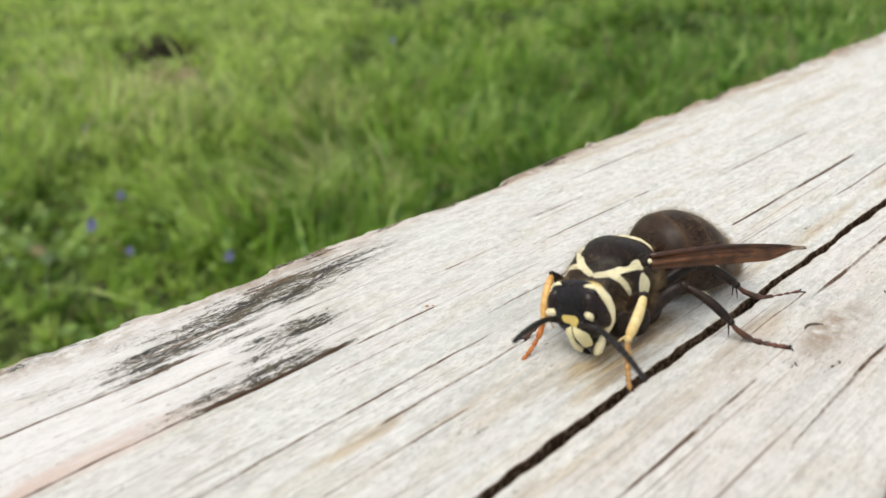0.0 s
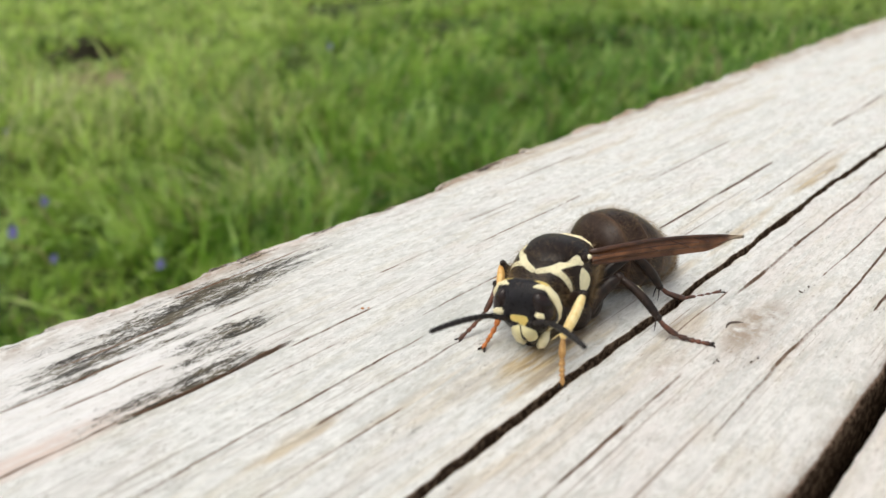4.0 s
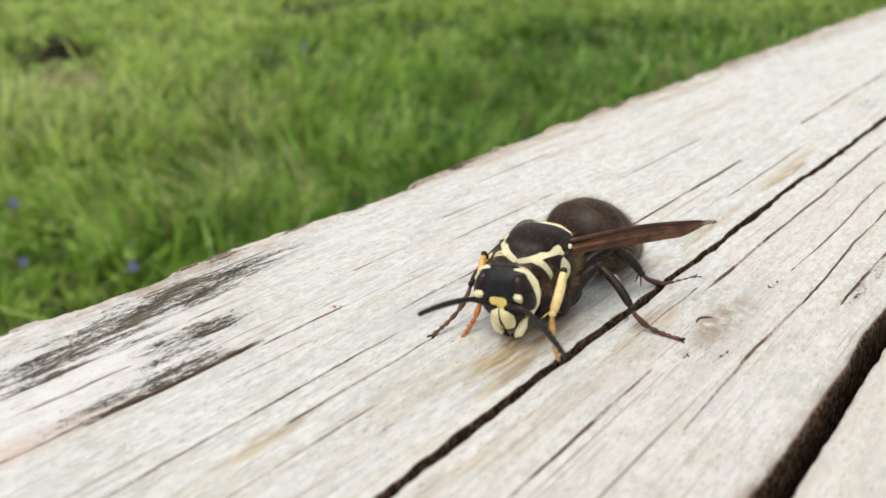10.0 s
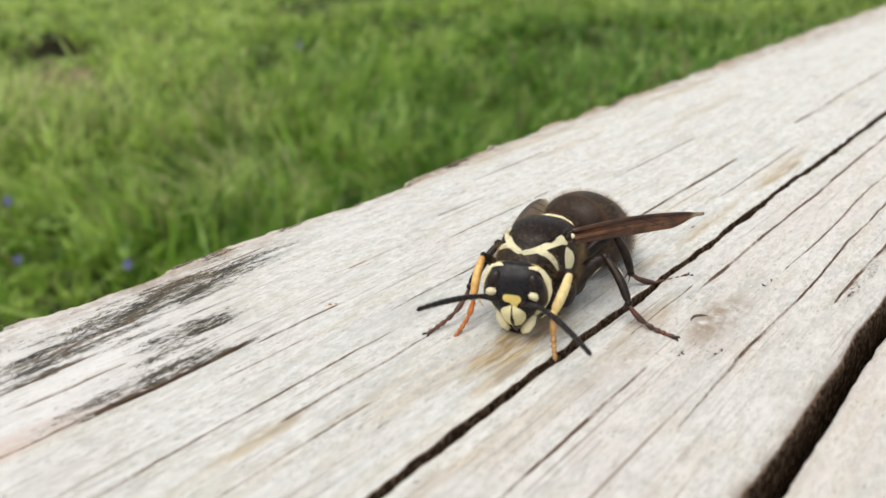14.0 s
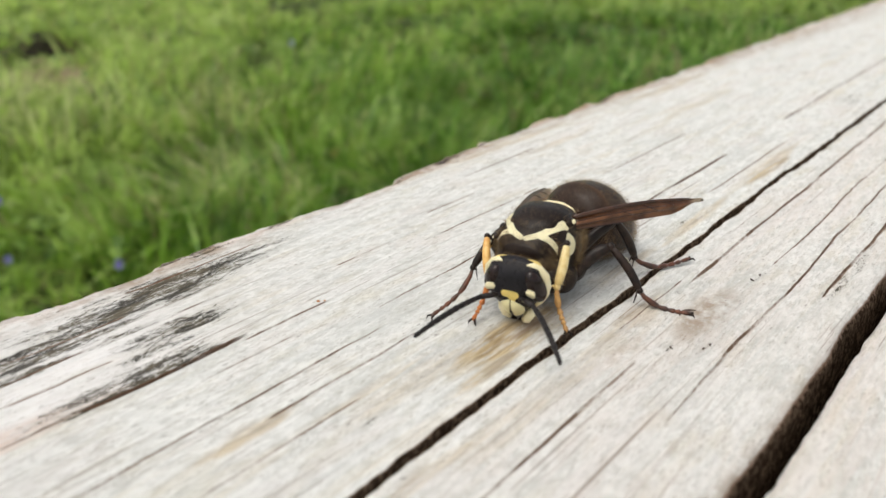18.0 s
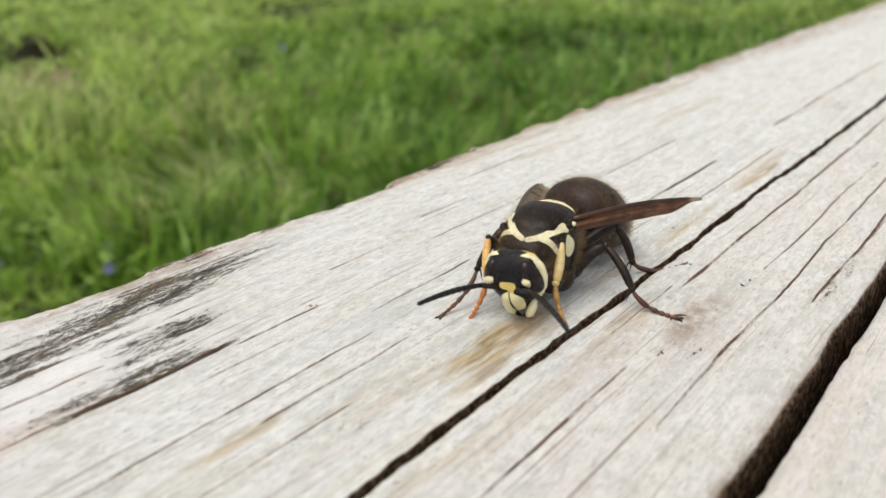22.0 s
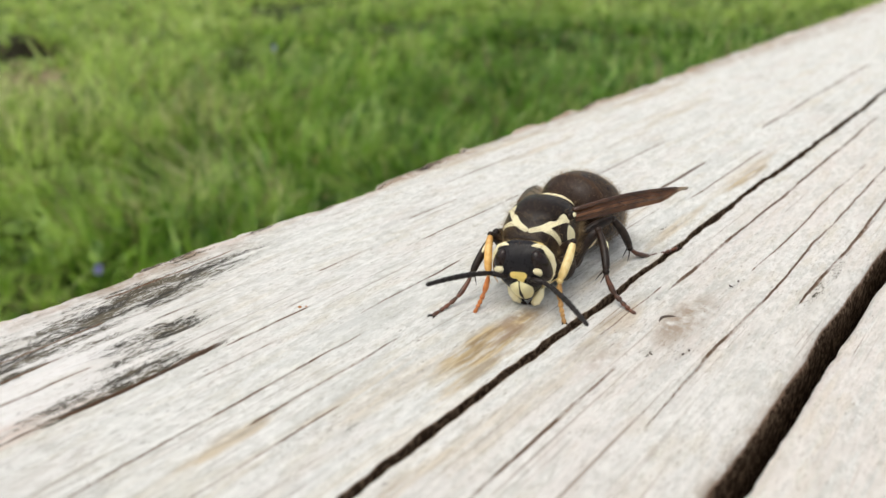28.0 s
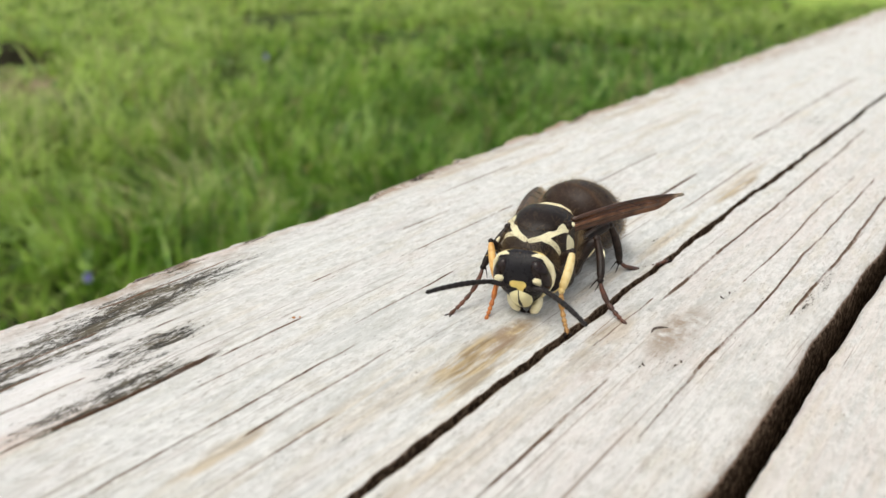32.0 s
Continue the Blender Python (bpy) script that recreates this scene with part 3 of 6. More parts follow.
bench = tagged(new("bench"), "weathered grey wooden bench with cracked planks, standing in grass", "bench")
plank("plank", bench, 8.8, 60.3, -300, 900, (8, 125, 0.30), 0.17, 3, CRACKS, "bleached grey plank with dark cracks and mould")
plank("plank", bench, -48.0, 7.3, -300, 900, (20, 90, 0.6), 0.35, 83,
      [(3.4, 55, 120, 0.05, 0.3, 0.2), (-6, 10, 150, 0.2, 0.9, 0.3), (-20, -50, 300, 0.3, 1.2, 0.5)],
      "bleached grey plank beside the gap", 0.35)
for px in (-180, 780):
    bm = bmesh.new()
    box(bm, (px * MM - 0.02, -0.046, 0.0), (px * MM + 0.02, 0.055, TOP - 0.0385), 0.003)
    part("leg", bm, WOOD, bench)


# ---- the lawn ----
def thickness(x, y):
    """How tall and dense the grass grows, 0 to 1."""
    d = fractal(x / 0.33, y / 0.33, 31, 2)
    low = 0
    for cx, cy, rx, ry, s in ((1.13, 1.68, 0.16, 0.13, 0.9), (1.22, 1.22, 0.16, 0.08, 0.7), (0.80, 1.13, 0.16, 0.07, 0.6), (1.39, 1.06, 0.15, 0.10, 0.6), (0.62, 1.30, 0.10, 0.08, 0.5), (0.88, 2.02, 0.10, 0.28, 1.2)):
        low = low + s * np.exp(-(((x - cx) / rx) ** 2 + ((y - cy) / ry) ** 2))
    tuft = 0
    for cx, cy, rx in ((0.74, 2.4, 0.14), (1.10, 2.0, 0.10), (0.95, 1.46, 0.12), (0.72, 1.72, 0.16), (1.5, 1.65, 0.22), (1.25, 2.2, 0.25), (0.5, 1.0, 0.14)):
        tuft = tuft + 0.6 * np.exp(-((x - cx) ** 2 + (y - cy) ** 2) / rx ** 2)
    return np.clip(smooth(0.25, 0.62, d) + tuft - low, 0, 1)


def worn_place(x, y):
    """Across and along the worn patch, in metres."""
    return (x - 1.02) * 0.92 - (y - 2.38) * 0.39, (x - 1.02) * 0.39 + (y - 2.38) * 0.92


def bare(x, y):
    """The worn patch of soil with a dark hollow behind it, 0 to 1."""
    u, v = worn_place(x, y)
    return smooth(1.15, 0.85, np.sqrt((u / 0.10) ** 2 + ((v + 0.13) / 0.50) ** 2) + 0.35 * (fractal(x / 0.07, y / 0.07, 61, 2) - 0.5))


def bank(x, y):
    """A small hollow under a bank of turf, shaped to show a dark face."""
    u, v = worn_place(x, y)
    side = np.exp(-(u / 0.14) ** 2)
    return side * (0.075 * smooth(0.25, 0.33, v) * smooth(0.9, 0.5, v) - 0.05 * smooth(0.0, 0.2, v) * smooth(0.33, 0.25, v))


# where the soil is coloured near-black for the darkness of the hollow
def hollow_dark(x, y):
    u, v = worn_place(x, y)
    return np.exp(-(u / 0.085) ** 4) * smooth(0.05, 0.14, v) * smooth(0.42, 0.34, v)


def ground_height(x, y):
    return 0.035 * (fractal(x / 0.5, y / 0.5, 5, 3) - 0.5) + 0.02 * (noise2(x / 1.7, y / 1.7, 9) - 0.5) - 0.012 + 0.02 * bare(x, y) + bank(x, y)


def ground():
    a = np.concatenate([-np.geomspace(400, 6.2, 24), np.arange(-6, 0.4, 0.1), np.arange(0.4, 3.2, 0.03), np.arange(3.2, 8, 0.1), np.geomspace(8.2, 400, 24)])
    X, Y = np.meshgrid(a, a, indexing="ij")
    near = smooth(14, 7, np.maximum(abs(X), abs(Y)))
    Z = ground_height(X, Y) * near
    # level where the bench stands
    Z = Z * smooth(0.2, 0.5, np.abs(Y))
    me = grid_mesh("ground", np.stack([X, Y, Z], -1))
    me.flip_normals()
    attribute(me, "worn", bare(X, Y))
    attribute(me, "hollow_dark", hollow_dark(X, Y))
    ob = part("ground", me, SOIL, None)
    return tagged(ob, "green lawn soil with moss and dead thatch", "lawn", kind="structure")


ground()


def blades(name, count, seed, height, width, material, reach, label, least=0.0, span=(-4, 104), spots=()):
    """Bent grass blades over the wedge of lawn beyond the bench."""
    rng = np.random.default_rng(seed)
    n = count * 3
    r = reach[0] + (reach[1] - reach[0]) * rng.random(n) ** 0.8
    a = np.radians(rng.uniform(*span, n))
    x, y = r * np.cos(a), r * np.sin(a)
    if spots:
        q = np.array(spots)[rng.integers(0, len(spots), n)]
        x, y = q[:, 0] + q[:, 2] * rng.normal(0, 1, n), q[:, 1] + q[:, 2] * rng.normal(0, 1, n)
        r = np.hypot(x, y)
    th = np.maximum(thickness(x, y), least)
    keep = (rng.random(n) < (0.26 + 0.74 * th) * (1 - 0.94 * bare(x, y))) & ((y > 0.09) | (y < -0.07) | (np.abs(x - 0.3) > 0.66))
    x, y, th, r = (q[keep][:count] for q in (x, y, th, r))
    n = len(x)
    # blades gather in tufts
    tx, ty = np.round(x / 0.06) * 0.06 + 0.05 * (hashed(np.round(x / 0.06), np.round(y / 0.06), 1) - 0.5), np.round(y / 0.06) * 0.06 + 0.05 * (hashed(np.round(x / 0.06), np.round(y / 0.06), 2) - 0.5)
    pull = rng.uniform(0.2, 0.85, n)
    x, y = x + (tx - x) * pull, y + (ty - y) * pull
    z = ground_height(x, y) - 0.01
    tall = height * (0.36 + 1.0 * th) * rng.uniform(0.55, 1.25, n)
    tall = tall * (0.55 + 0.45 * smooth(3.6, 1.8, r))
    w = width * rng.uniform(0.6, 1.3, n) * (1 + 0.5 * (r - 1))
    lean_dir = 9.0 * fractal(x / 0.28, y / 0.28, 47, 2) + rng.normal(0, 1.0, n)
    lean = rng.uniform(0.12, 1.0, n) + 0.7 * (rng.random(n) < 0.15)
    turn = rng.uniform(0, 2 * np.pi, n)
    cx, cy = np.cos(lean_dir), np.sin(lean_dir)
    sx, sy = np.cos(turn), np.sin(turn)
    steps = (0.0, 0.4, 0.75, 1.0)
    V = np.zeros((n, 7, 3))
    k = 0
    for s in steps:
        out = tall * lean * s * s
        px, py, pz = x + cx * out, y + cy * out, z + tall * (s - 0.35 * lean * s * s)
        ww = w * (1.0 - 0.75 * s * s) / 2
        if s < 1.0:
            V[:, k] = np.stack([px - sx * ww, py - sy * ww, pz], 1)
            V[:, k + 1] = np.stack([px + sx * ww, py + sy * ww, pz], 1)
            k += 2
        else:
            V[:, k] = np.stack([px, py, pz], 1)
    base = (np.arange(n) * 7)[:, None]
    T = np.array([[0, 1, 3], [0, 3, 2], [2, 3, 5], [2, 5, 4], [4, 5, 6]])
    F = (base[:, None] + T[None]).reshape(-1, 3)
    me = bpy.data.meshes.new(name)
    me.vertices.add(n * 7)
    me.vertices.foreach_set("co", V.reshape(-1).astype(np.float32))
    me.loops.add(F.size)
    me.loops.foreach_set("vertex_index", F.reshape(-1).astype(np.int32))
    me.polygons.add(len(F))
    me.polygons.foreach_set("loop_start", np.arange(0, F.size, 3, dtype=np.int32))
    me.update(calc_edges=True)
    return tagged(part(name, me, material, None), label, "grass", kind="stuff")


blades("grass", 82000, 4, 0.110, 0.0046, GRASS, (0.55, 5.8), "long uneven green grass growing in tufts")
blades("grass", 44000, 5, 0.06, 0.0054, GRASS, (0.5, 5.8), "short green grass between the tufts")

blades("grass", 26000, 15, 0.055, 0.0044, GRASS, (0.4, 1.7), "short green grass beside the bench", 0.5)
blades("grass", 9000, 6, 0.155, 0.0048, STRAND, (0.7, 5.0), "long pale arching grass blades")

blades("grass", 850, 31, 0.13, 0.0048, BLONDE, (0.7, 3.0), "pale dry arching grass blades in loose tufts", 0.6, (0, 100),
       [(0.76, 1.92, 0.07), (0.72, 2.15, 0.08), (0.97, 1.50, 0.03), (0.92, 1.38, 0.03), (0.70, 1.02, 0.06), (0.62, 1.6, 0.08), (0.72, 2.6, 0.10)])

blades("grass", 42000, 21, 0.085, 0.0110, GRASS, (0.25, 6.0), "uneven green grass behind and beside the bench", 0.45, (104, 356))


def small_leaves(count, seed):
    """Low round leaves between the blades."""
    rng = np.random.default_rng(seed)
    r = 0.6 + 3.4 * rng.random(count) ** 0.9
    a = np.radians(rng.uniform(0, 100, count))
    x, y = r * np.cos(a), r * np.sin(a)
    keep = noise2(x / 0.25, y / 0.25, 77) > 0.52
    x, y = x[keep], y[keep]
    n = len(x)
    z = ground_height(x, y) + rng.uniform(0.01, 0.05, n)
    s = rng.uniform(0.006, 0.014, n)
    ang = np.linspace(0, 2 * np.pi, 7)[:-1]
    tilt, az = rng.uniform(0, 0.9, n), rng.uniform(0, 6.28, n)
    V = np.zeros((n, 7, 3))
    V[:, 0] = np.stack([x, y, z - 0.003], 1)
    for k, t in enumerate(ang):
        u, v = s * np.cos(t), s * 0.8 * np.sin(t)
        dx, dy, dz = u * np.cos(tilt), v, u * np.sin(tilt)
        V[:, k + 1] = np.stack([x + dx * np.cos(az) - dy * np.sin(az), y + dx * np.sin(az) + dy * np.cos(az), z + dz], 1)
    T = np.array([[0, k + 1, (k + 1) % 6 + 1] for k in range(6)])
    F = ((np.arange(n) * 7)[:, None, None] + T[None]).reshape(-1, 3)
    me = bpy.data.meshes.new("small_leaves")
    me.from_pydata(V.reshape(-1, 3).tolist(), [], F.tolist())
    return tagged(part("small_leaves", me, LEAFY, None), "small round green leaves low among the grass", "leaves", kind="stuff")


small_leaves(24000, 8)


def thatch(count, seed):
    """Dead straw on the bare patch."""
    rng = np.random.default_rng(seed)
    bm = bmesh.new()
    for _ in range(count):
        x, y = rng.normal(0.96, 0.12), rng.normal(2.25, 0.14)
        z = float(ground_height(np.array(x), np.array(y))) + 0.006
        a, l = rng.uniform(0, 6.28), rng.uniform(0.03, 0.09)
        d = Vector((math.cos(a), math.sin(a), rng.uniform(-0.1, 0.25))) * l
        p = Vector((x, y, z))
        s = Vector((-math.sin(a), math.cos(a), 0)) * 0.002
        v = [bm.verts.new(q) for q in (p - s, p + s, p + d + s * 0.4 + Vector((0, 0, 0.004)), p + d - s * 0.4)]
        bm.faces.new(v)
    ob = part("dead_grass", bm, STRAW, None)
    return tagged(ob, "pale dead straw lying on a bare patch", "straw", kind="stuff")


thatch(900, 12)


def violet(x, y, h, size, seed):
    rng = random.Random(seed)
    z = float(ground_height(np.array(x), np.array(y)))
    root = tagged(new("violet_flower"), "small blue-violet flower on a thin stem in the grass", "flower", "violets in the lawn")
    root.location = (x, y, z)
    bm = bmesh.new()
    tube(bm, [(0, 0, -0.02), (0.002, 0.001, h * 0.5), (0.001, -0.003, h * 0.9), (-0.001, -0.006, h)], [0.0011, 0.001, 0.0008, 0.0006], 6)
    part("stem", bm, STEM, root)
    for k in range(5):
        bm = bmesh.new()
        t = 2 * math.pi * k / 5 + 0.3 + rng.uniform(-0.1, 0.1)
        l = size * rng.uniform(0.85, 1.1)
        up, side = Vector((math.cos(t) * 0.75, -0.25, math.sin(t))), Vector((-math.sin(t), 0.0, math.cos(t)))
        c = Vector((-0.001, -0.006, h))
        ring = []
        for s, w in ((0.05, 0.12), (0.35, 0.34), (0.7, 0.42), (0.95, 0.26)):
            bend = Vector((0, -0.25 * s * s * l, 0))
            ring.append([bm.verts.new(c + up * l * s + side * l * w * e + bend + Vector((0, 0.06 * l * (1 - abs(e)), 0))) for e in (-1, 0, 1)])
        for a, b in zip(ring, ring[1:]):
            for j in range(2):
                bm.faces.new((a[j], a[j + 1], b[j + 1], b[j]))
        bmesh.ops.solidify(bm, geom=bm.faces[:], thickness=0.0004)
        part("petal", bm, PETAL, root)
    return root


VIOLETS = [(0.403, 0.876, 0.008), (0.831, 1.53, 0.010), (1.661, 2.062, 0.013), (0.315, 1.119, 0.010), (0.516, 1.701, 0.011), (0.401, 1.228, 0.008), (0.316, 0.984, 0.006)]
for k, (vx, vy, vs) in enumerate(VIOLETS):
    violet(vx, vy, 0.075, vs, k)


def dry_leaf(x, y, size, seed):
    bm = bmesh.new()
    ring = []
    for i in range(7):
        s = i / 6
        w = size * 0.42 * math.sin(math.pi * (0.06 + 0.9 * s)) ** 0.8
        ring.append([bm.verts.new((size * (s - 0.5), e * w, size * (0.25 * e * e + 0.25 * (s - 0.4) ** 2))) for e in (-1, -0.5, 0, 0.5, 1)])
    for a, b in zip(ring, ring[1:]):
        for j in range(4):
            bm.faces.new((a[j], a[j + 1], b[j + 1], b[j]))
    bmesh.ops.solidify(bm, geom=bm.faces[:], thickness=0.0005)
    ob = part("dry_leaf", bm, DRYLEAF, None)
    ob.matrix_basis = pose(x, y, float(ground_height(np.array(x), np.array(y))) + 0.05, 35, 20, seed * 70)
    return tagged(ob, "curled tan dead leaf caught in the grass", "leaf")


dry_leaf(0.493, 1.21, 0.020, 1)
dry_leaf(0.957, 1.072, 0.026, 3)


# ---- crumbs on the plank ----
CRUMB = plain("orange_crumb", (0.34, 0.13, 0.03), (0.45, 0.20, 0.05), 0.7, 900)
SPLINT = plain("dark_splinter", (0.07, 0.05, 0.04), (0.13, 0.10, 0.08), 0.8, 900)


def crumb(x, y, size, material, name, label, category, long=1.0, turn=0):
    rng = random.Random(int(x * 10))
    bm = bmesh.new()
    if long > 1.5:
        tube(bm, [(size * long * (k / 5 - 0.5), 0.18 * size * long * math.sin(k * 0.7), size * 0.35) for k in range(6)],
             [size * f for f in (0.2, 0.42, 0.5, 0.5, 0.4, 0.15)], 7, 0.7)
    else:
        bmesh.ops.create_icosphere(bm, subdivisions=2, radius=size)
        for v in bm.verts:
            v.co *= rng.uniform(0.75, 1.15)
            v.co.z = v.co.z * 0.7 + size * 0.45
    ob = part(name, bm, material, None)
    ob.matrix_basis = pose(x * MM, y * MM, TOP - 0.00012, 0, 0, turn)
    return tagged(ob, label, category)


crumb(36.0, 43.2, 0.00017, CRUMB, "crumb", "tiny orange crumb lying on the plank", "crumb")
crumb(36.4, 42.9, 0.00012, CRUMB, "crumb", "tiny orange crumb lying on the plank", "crumb")
crumb(53.7, 19.3, 0.00026, SPLINT, "splinter", "curved dark splinter lying on the plank", "splinter", 7.0, -18)
for cx, cy, cs in ((49.4, 16.1, 0.16), (50.2, 15.9, 0.2), (48.0, 18.0, 0.2), (58.6, 24.2, 0.16), (59.6, 23.9, 0.14), (63.0, 17.5, 0.2), (64.4, 17.3, 0.16), (95.8, 26.2, 0.25), (27.6, 22.8, 0.2), (46.5, 23.9, 0.22), (50.6, 27.6, 0.15)):
    crumb(cx, cy, cs * MM, SPLINT, "dirt_grain", "small dark grain of dirt on the plank", "dirt grain", 2.2, cx * 31 % 90)

# ---- the hornet ----
LIFT = Vector((0, 0, 4.4 * MM))          # from the hornet's base to the middle of its thorax
BODY = [
    (0.0, pose(0.04327, 0.03074, 0.44956, -0.29, -7.90, 189.41)),
    (0.5, pose(0.04323, 0.03072, 0.44955, 0.14, -7.98, 188.05)),
    (1.0, pose(0.04334, 0.03036, 0.44954, -0.18, -6.85, 189.51)),
    (1.5, pose(0.04379, 0.03025, 0.44974, -0.67, -8.95, 188.74)),
    (2.0, pose(0.04393, 0.03023, 0.44966, -0.59, -7.80, 189.50)),
    (2.5, pose(0.04387, 0.03038, 0.44962, -0.65, -6.64, 189.13)),
    (3.0, pose(0.04433, 0.03017, 0.44972, 0.74, -7.16, 189.60)),
    (3.5, pose(0.04414, 0.03024, 0.44968, 1.25, -7.91, 189.29)),
    (4.5, pose(0.04428, 0.03045, 0.44978, 1.14, -7.77, 187.23)),
    (5.5, pose(0.04441, 0.03067, 0.44987, 1.03, -7.63, 185.16)),
    (6.0, pose(0.04482, 0.03052, 0.44990, 1.90, -6.73, 186.69)),
    (6.5, pose(0.04484, 0.03058, 0.44986, 1.66, -5.94, 186.92)),
    (7.0, pose(0.04479, 0.03092, 0.44992, 2.79, -6.51, 184.22)),
    (7.5, pose(0.04499, 0.03087, 0.45000, 3.41, -6.93, 185.57)),
    (8.0, pose(0.04521, 0.03055, 0.44993, 1.52, -5.65, 189.12)),
    (8.5, pose(0.04529, 0.03055, 0.44988, -0.23, -5.83, 189.02)),
    (9.0, pose(0.04560, 0.03081, 0.45010, -0.37, -7.67, 186.84)),
    (9.5, pose(0.04587, 0.03038, 0.44991, -1.30, -6.68, 189.04)),
    (10.0, pose(0.04572, 0.03059, 0.44983, -0.22, -6.10, 189.14)),
    (10.5, pose(0.04609, 0.03073, 0.45006, -0.45, -7.49, 187.09)),
    (11.0, pose(0.04608, 0.03047, 0.45006, -1.20, -8.51, 187.19)),
    (11.5, pose(0.04624, 0.03059, 0.45009, 1.02, -7.70, 187.24)),
    (12.0, pose(0.04623, 0.03084, 0.45002, 0.85, -6.28, 188.69)),
    (12.5, pose(0.04619, 0.03080, 0.44992, 0.75, -5.02, 189.59)),
    (13.0, pose(0.04668, 0.03050, 0.44997, 1.37, -4.16, 191.33)),
    (13.5, pose(0.04684, 0.03051, 0.45003, 1.92, -5.15, 191.22)),
    (14.0, pose(0.04696, 0.03044, 0.45000, 1.82, -5.39, 190.83)),
    (14.5, pose(0.04696, 0.03066, 0.45011, 2.01, -6.63, 188.78)),
    (15.5, pose(0.04727, 0.03044, 0.45009, 1.91, -6.17, 188.65)),
    (16.5, pose(0.04758, 0.03021, 0.45007, 1.81, -5.71, 188.52)),
    (17.0, pose(0.04765, 0.03016, 0.45020, 1.85, -5.46, 187.60)),
    (17.5, pose(0.04764, 0.03022, 0.45015, 1.46, -4.27, 188.55)),
    (18.0, pose(0.04835, 0.03015, 0.45047, 1.98, -5.06, 189.86)),
    (18.5, pose(0.04836, 0.02975, 0.45026, 0.63, -3.91, 192.63)),
    (19.0, pose(0.04855, 0.02988, 0.45034, -2.06, -4.46, 188.99)),
    (19.5, pose(0.04883, 0.02986, 0.45037, -2.30, -4.09, 190.76)),
    (20.0, pose(0.04901, 0.02961, 0.45023, -2.15, -3.11, 191.90)),
    (20.5, pose(0.04924, 0.03027, 0.45043, -1.43, -3.48, 188.36)),
    (21.0, pose(0.04900, 0.03067, 0.45017, -1.25, -1.77, 187.95)),
    (21.5, pose(0.04960, 0.03084, 0.45034, -1.61, -2.48, 188.00)),
    (22.0, pose(0.05006, 0.03066, 0.45037, -1.12, -2.47, 190.51)),
    (22.5, pose(0.05022, 0.03079, 0.45032, -0.07, -2.86, 191.30)),
    (23.0, pose(0.05045, 0.03071, 0.45024, 0.13, -4.22, 189.29)),
    (23.5, pose(0.05082, 0.03083, 0.45032, 2.75, -6.05, 188.30)),
    (24.0, pose(0.05093, 0.03091, 0.45025, 3.13, -5.70, 189.21)),
    (24.5, pose(0.05114, 0.03100, 0.45019, 2.88, -4.75, 190.40)),
    (25.0, pose(0.05162, 0.03064, 0.45018, 2.51, -4.30, 191.14)),
    (25.5, pose(0.05182, 0.03080, 0.45023, 2.84, -3.64, 191.46)),
    (26.5, pose(0.05219, 0.03080, 0.45024, 1.48, -4.11, 192.06)),
    (27.5, pose(0.05256, 0.03079, 0.45026, 0.12, -4.58, 192.65)),
    (28.0, pose(0.05264, 0.03108, 0.45026, -0.18, -3.10, 192.44)),
    (28.5, pose(0.05246, 0.03107, 0.45014, -0.54, -2.78, 192.47)),
    (29.0, pose(0.05255, 0.03138, 0.45025, -0.63, -3.08, 192.20)),
    (29.5, pose(0.05271, 0.03139, 0.45026, -0.03, -1.47, 194.52)),
    (30.0, pose(0.05276, 0.03110, 0.45021, -0.20, -2.00, 192.16)),
    (30.5, pose(0.05279, 0.03126, 0.45025, -0.38, -1.55, 192.05)),
    (31.0, pose(0.05282, 0.03138, 0.45022, 0.12, -0.76, 192.48)),
    (31.5, pose(0.05332, 0.03074, 0.45031, 0.12, -2.55, 191.75)),
    (32.0, pose(0.05335, 0.03084, 0.45031, 0.04, -2.04, 192.27)),
]
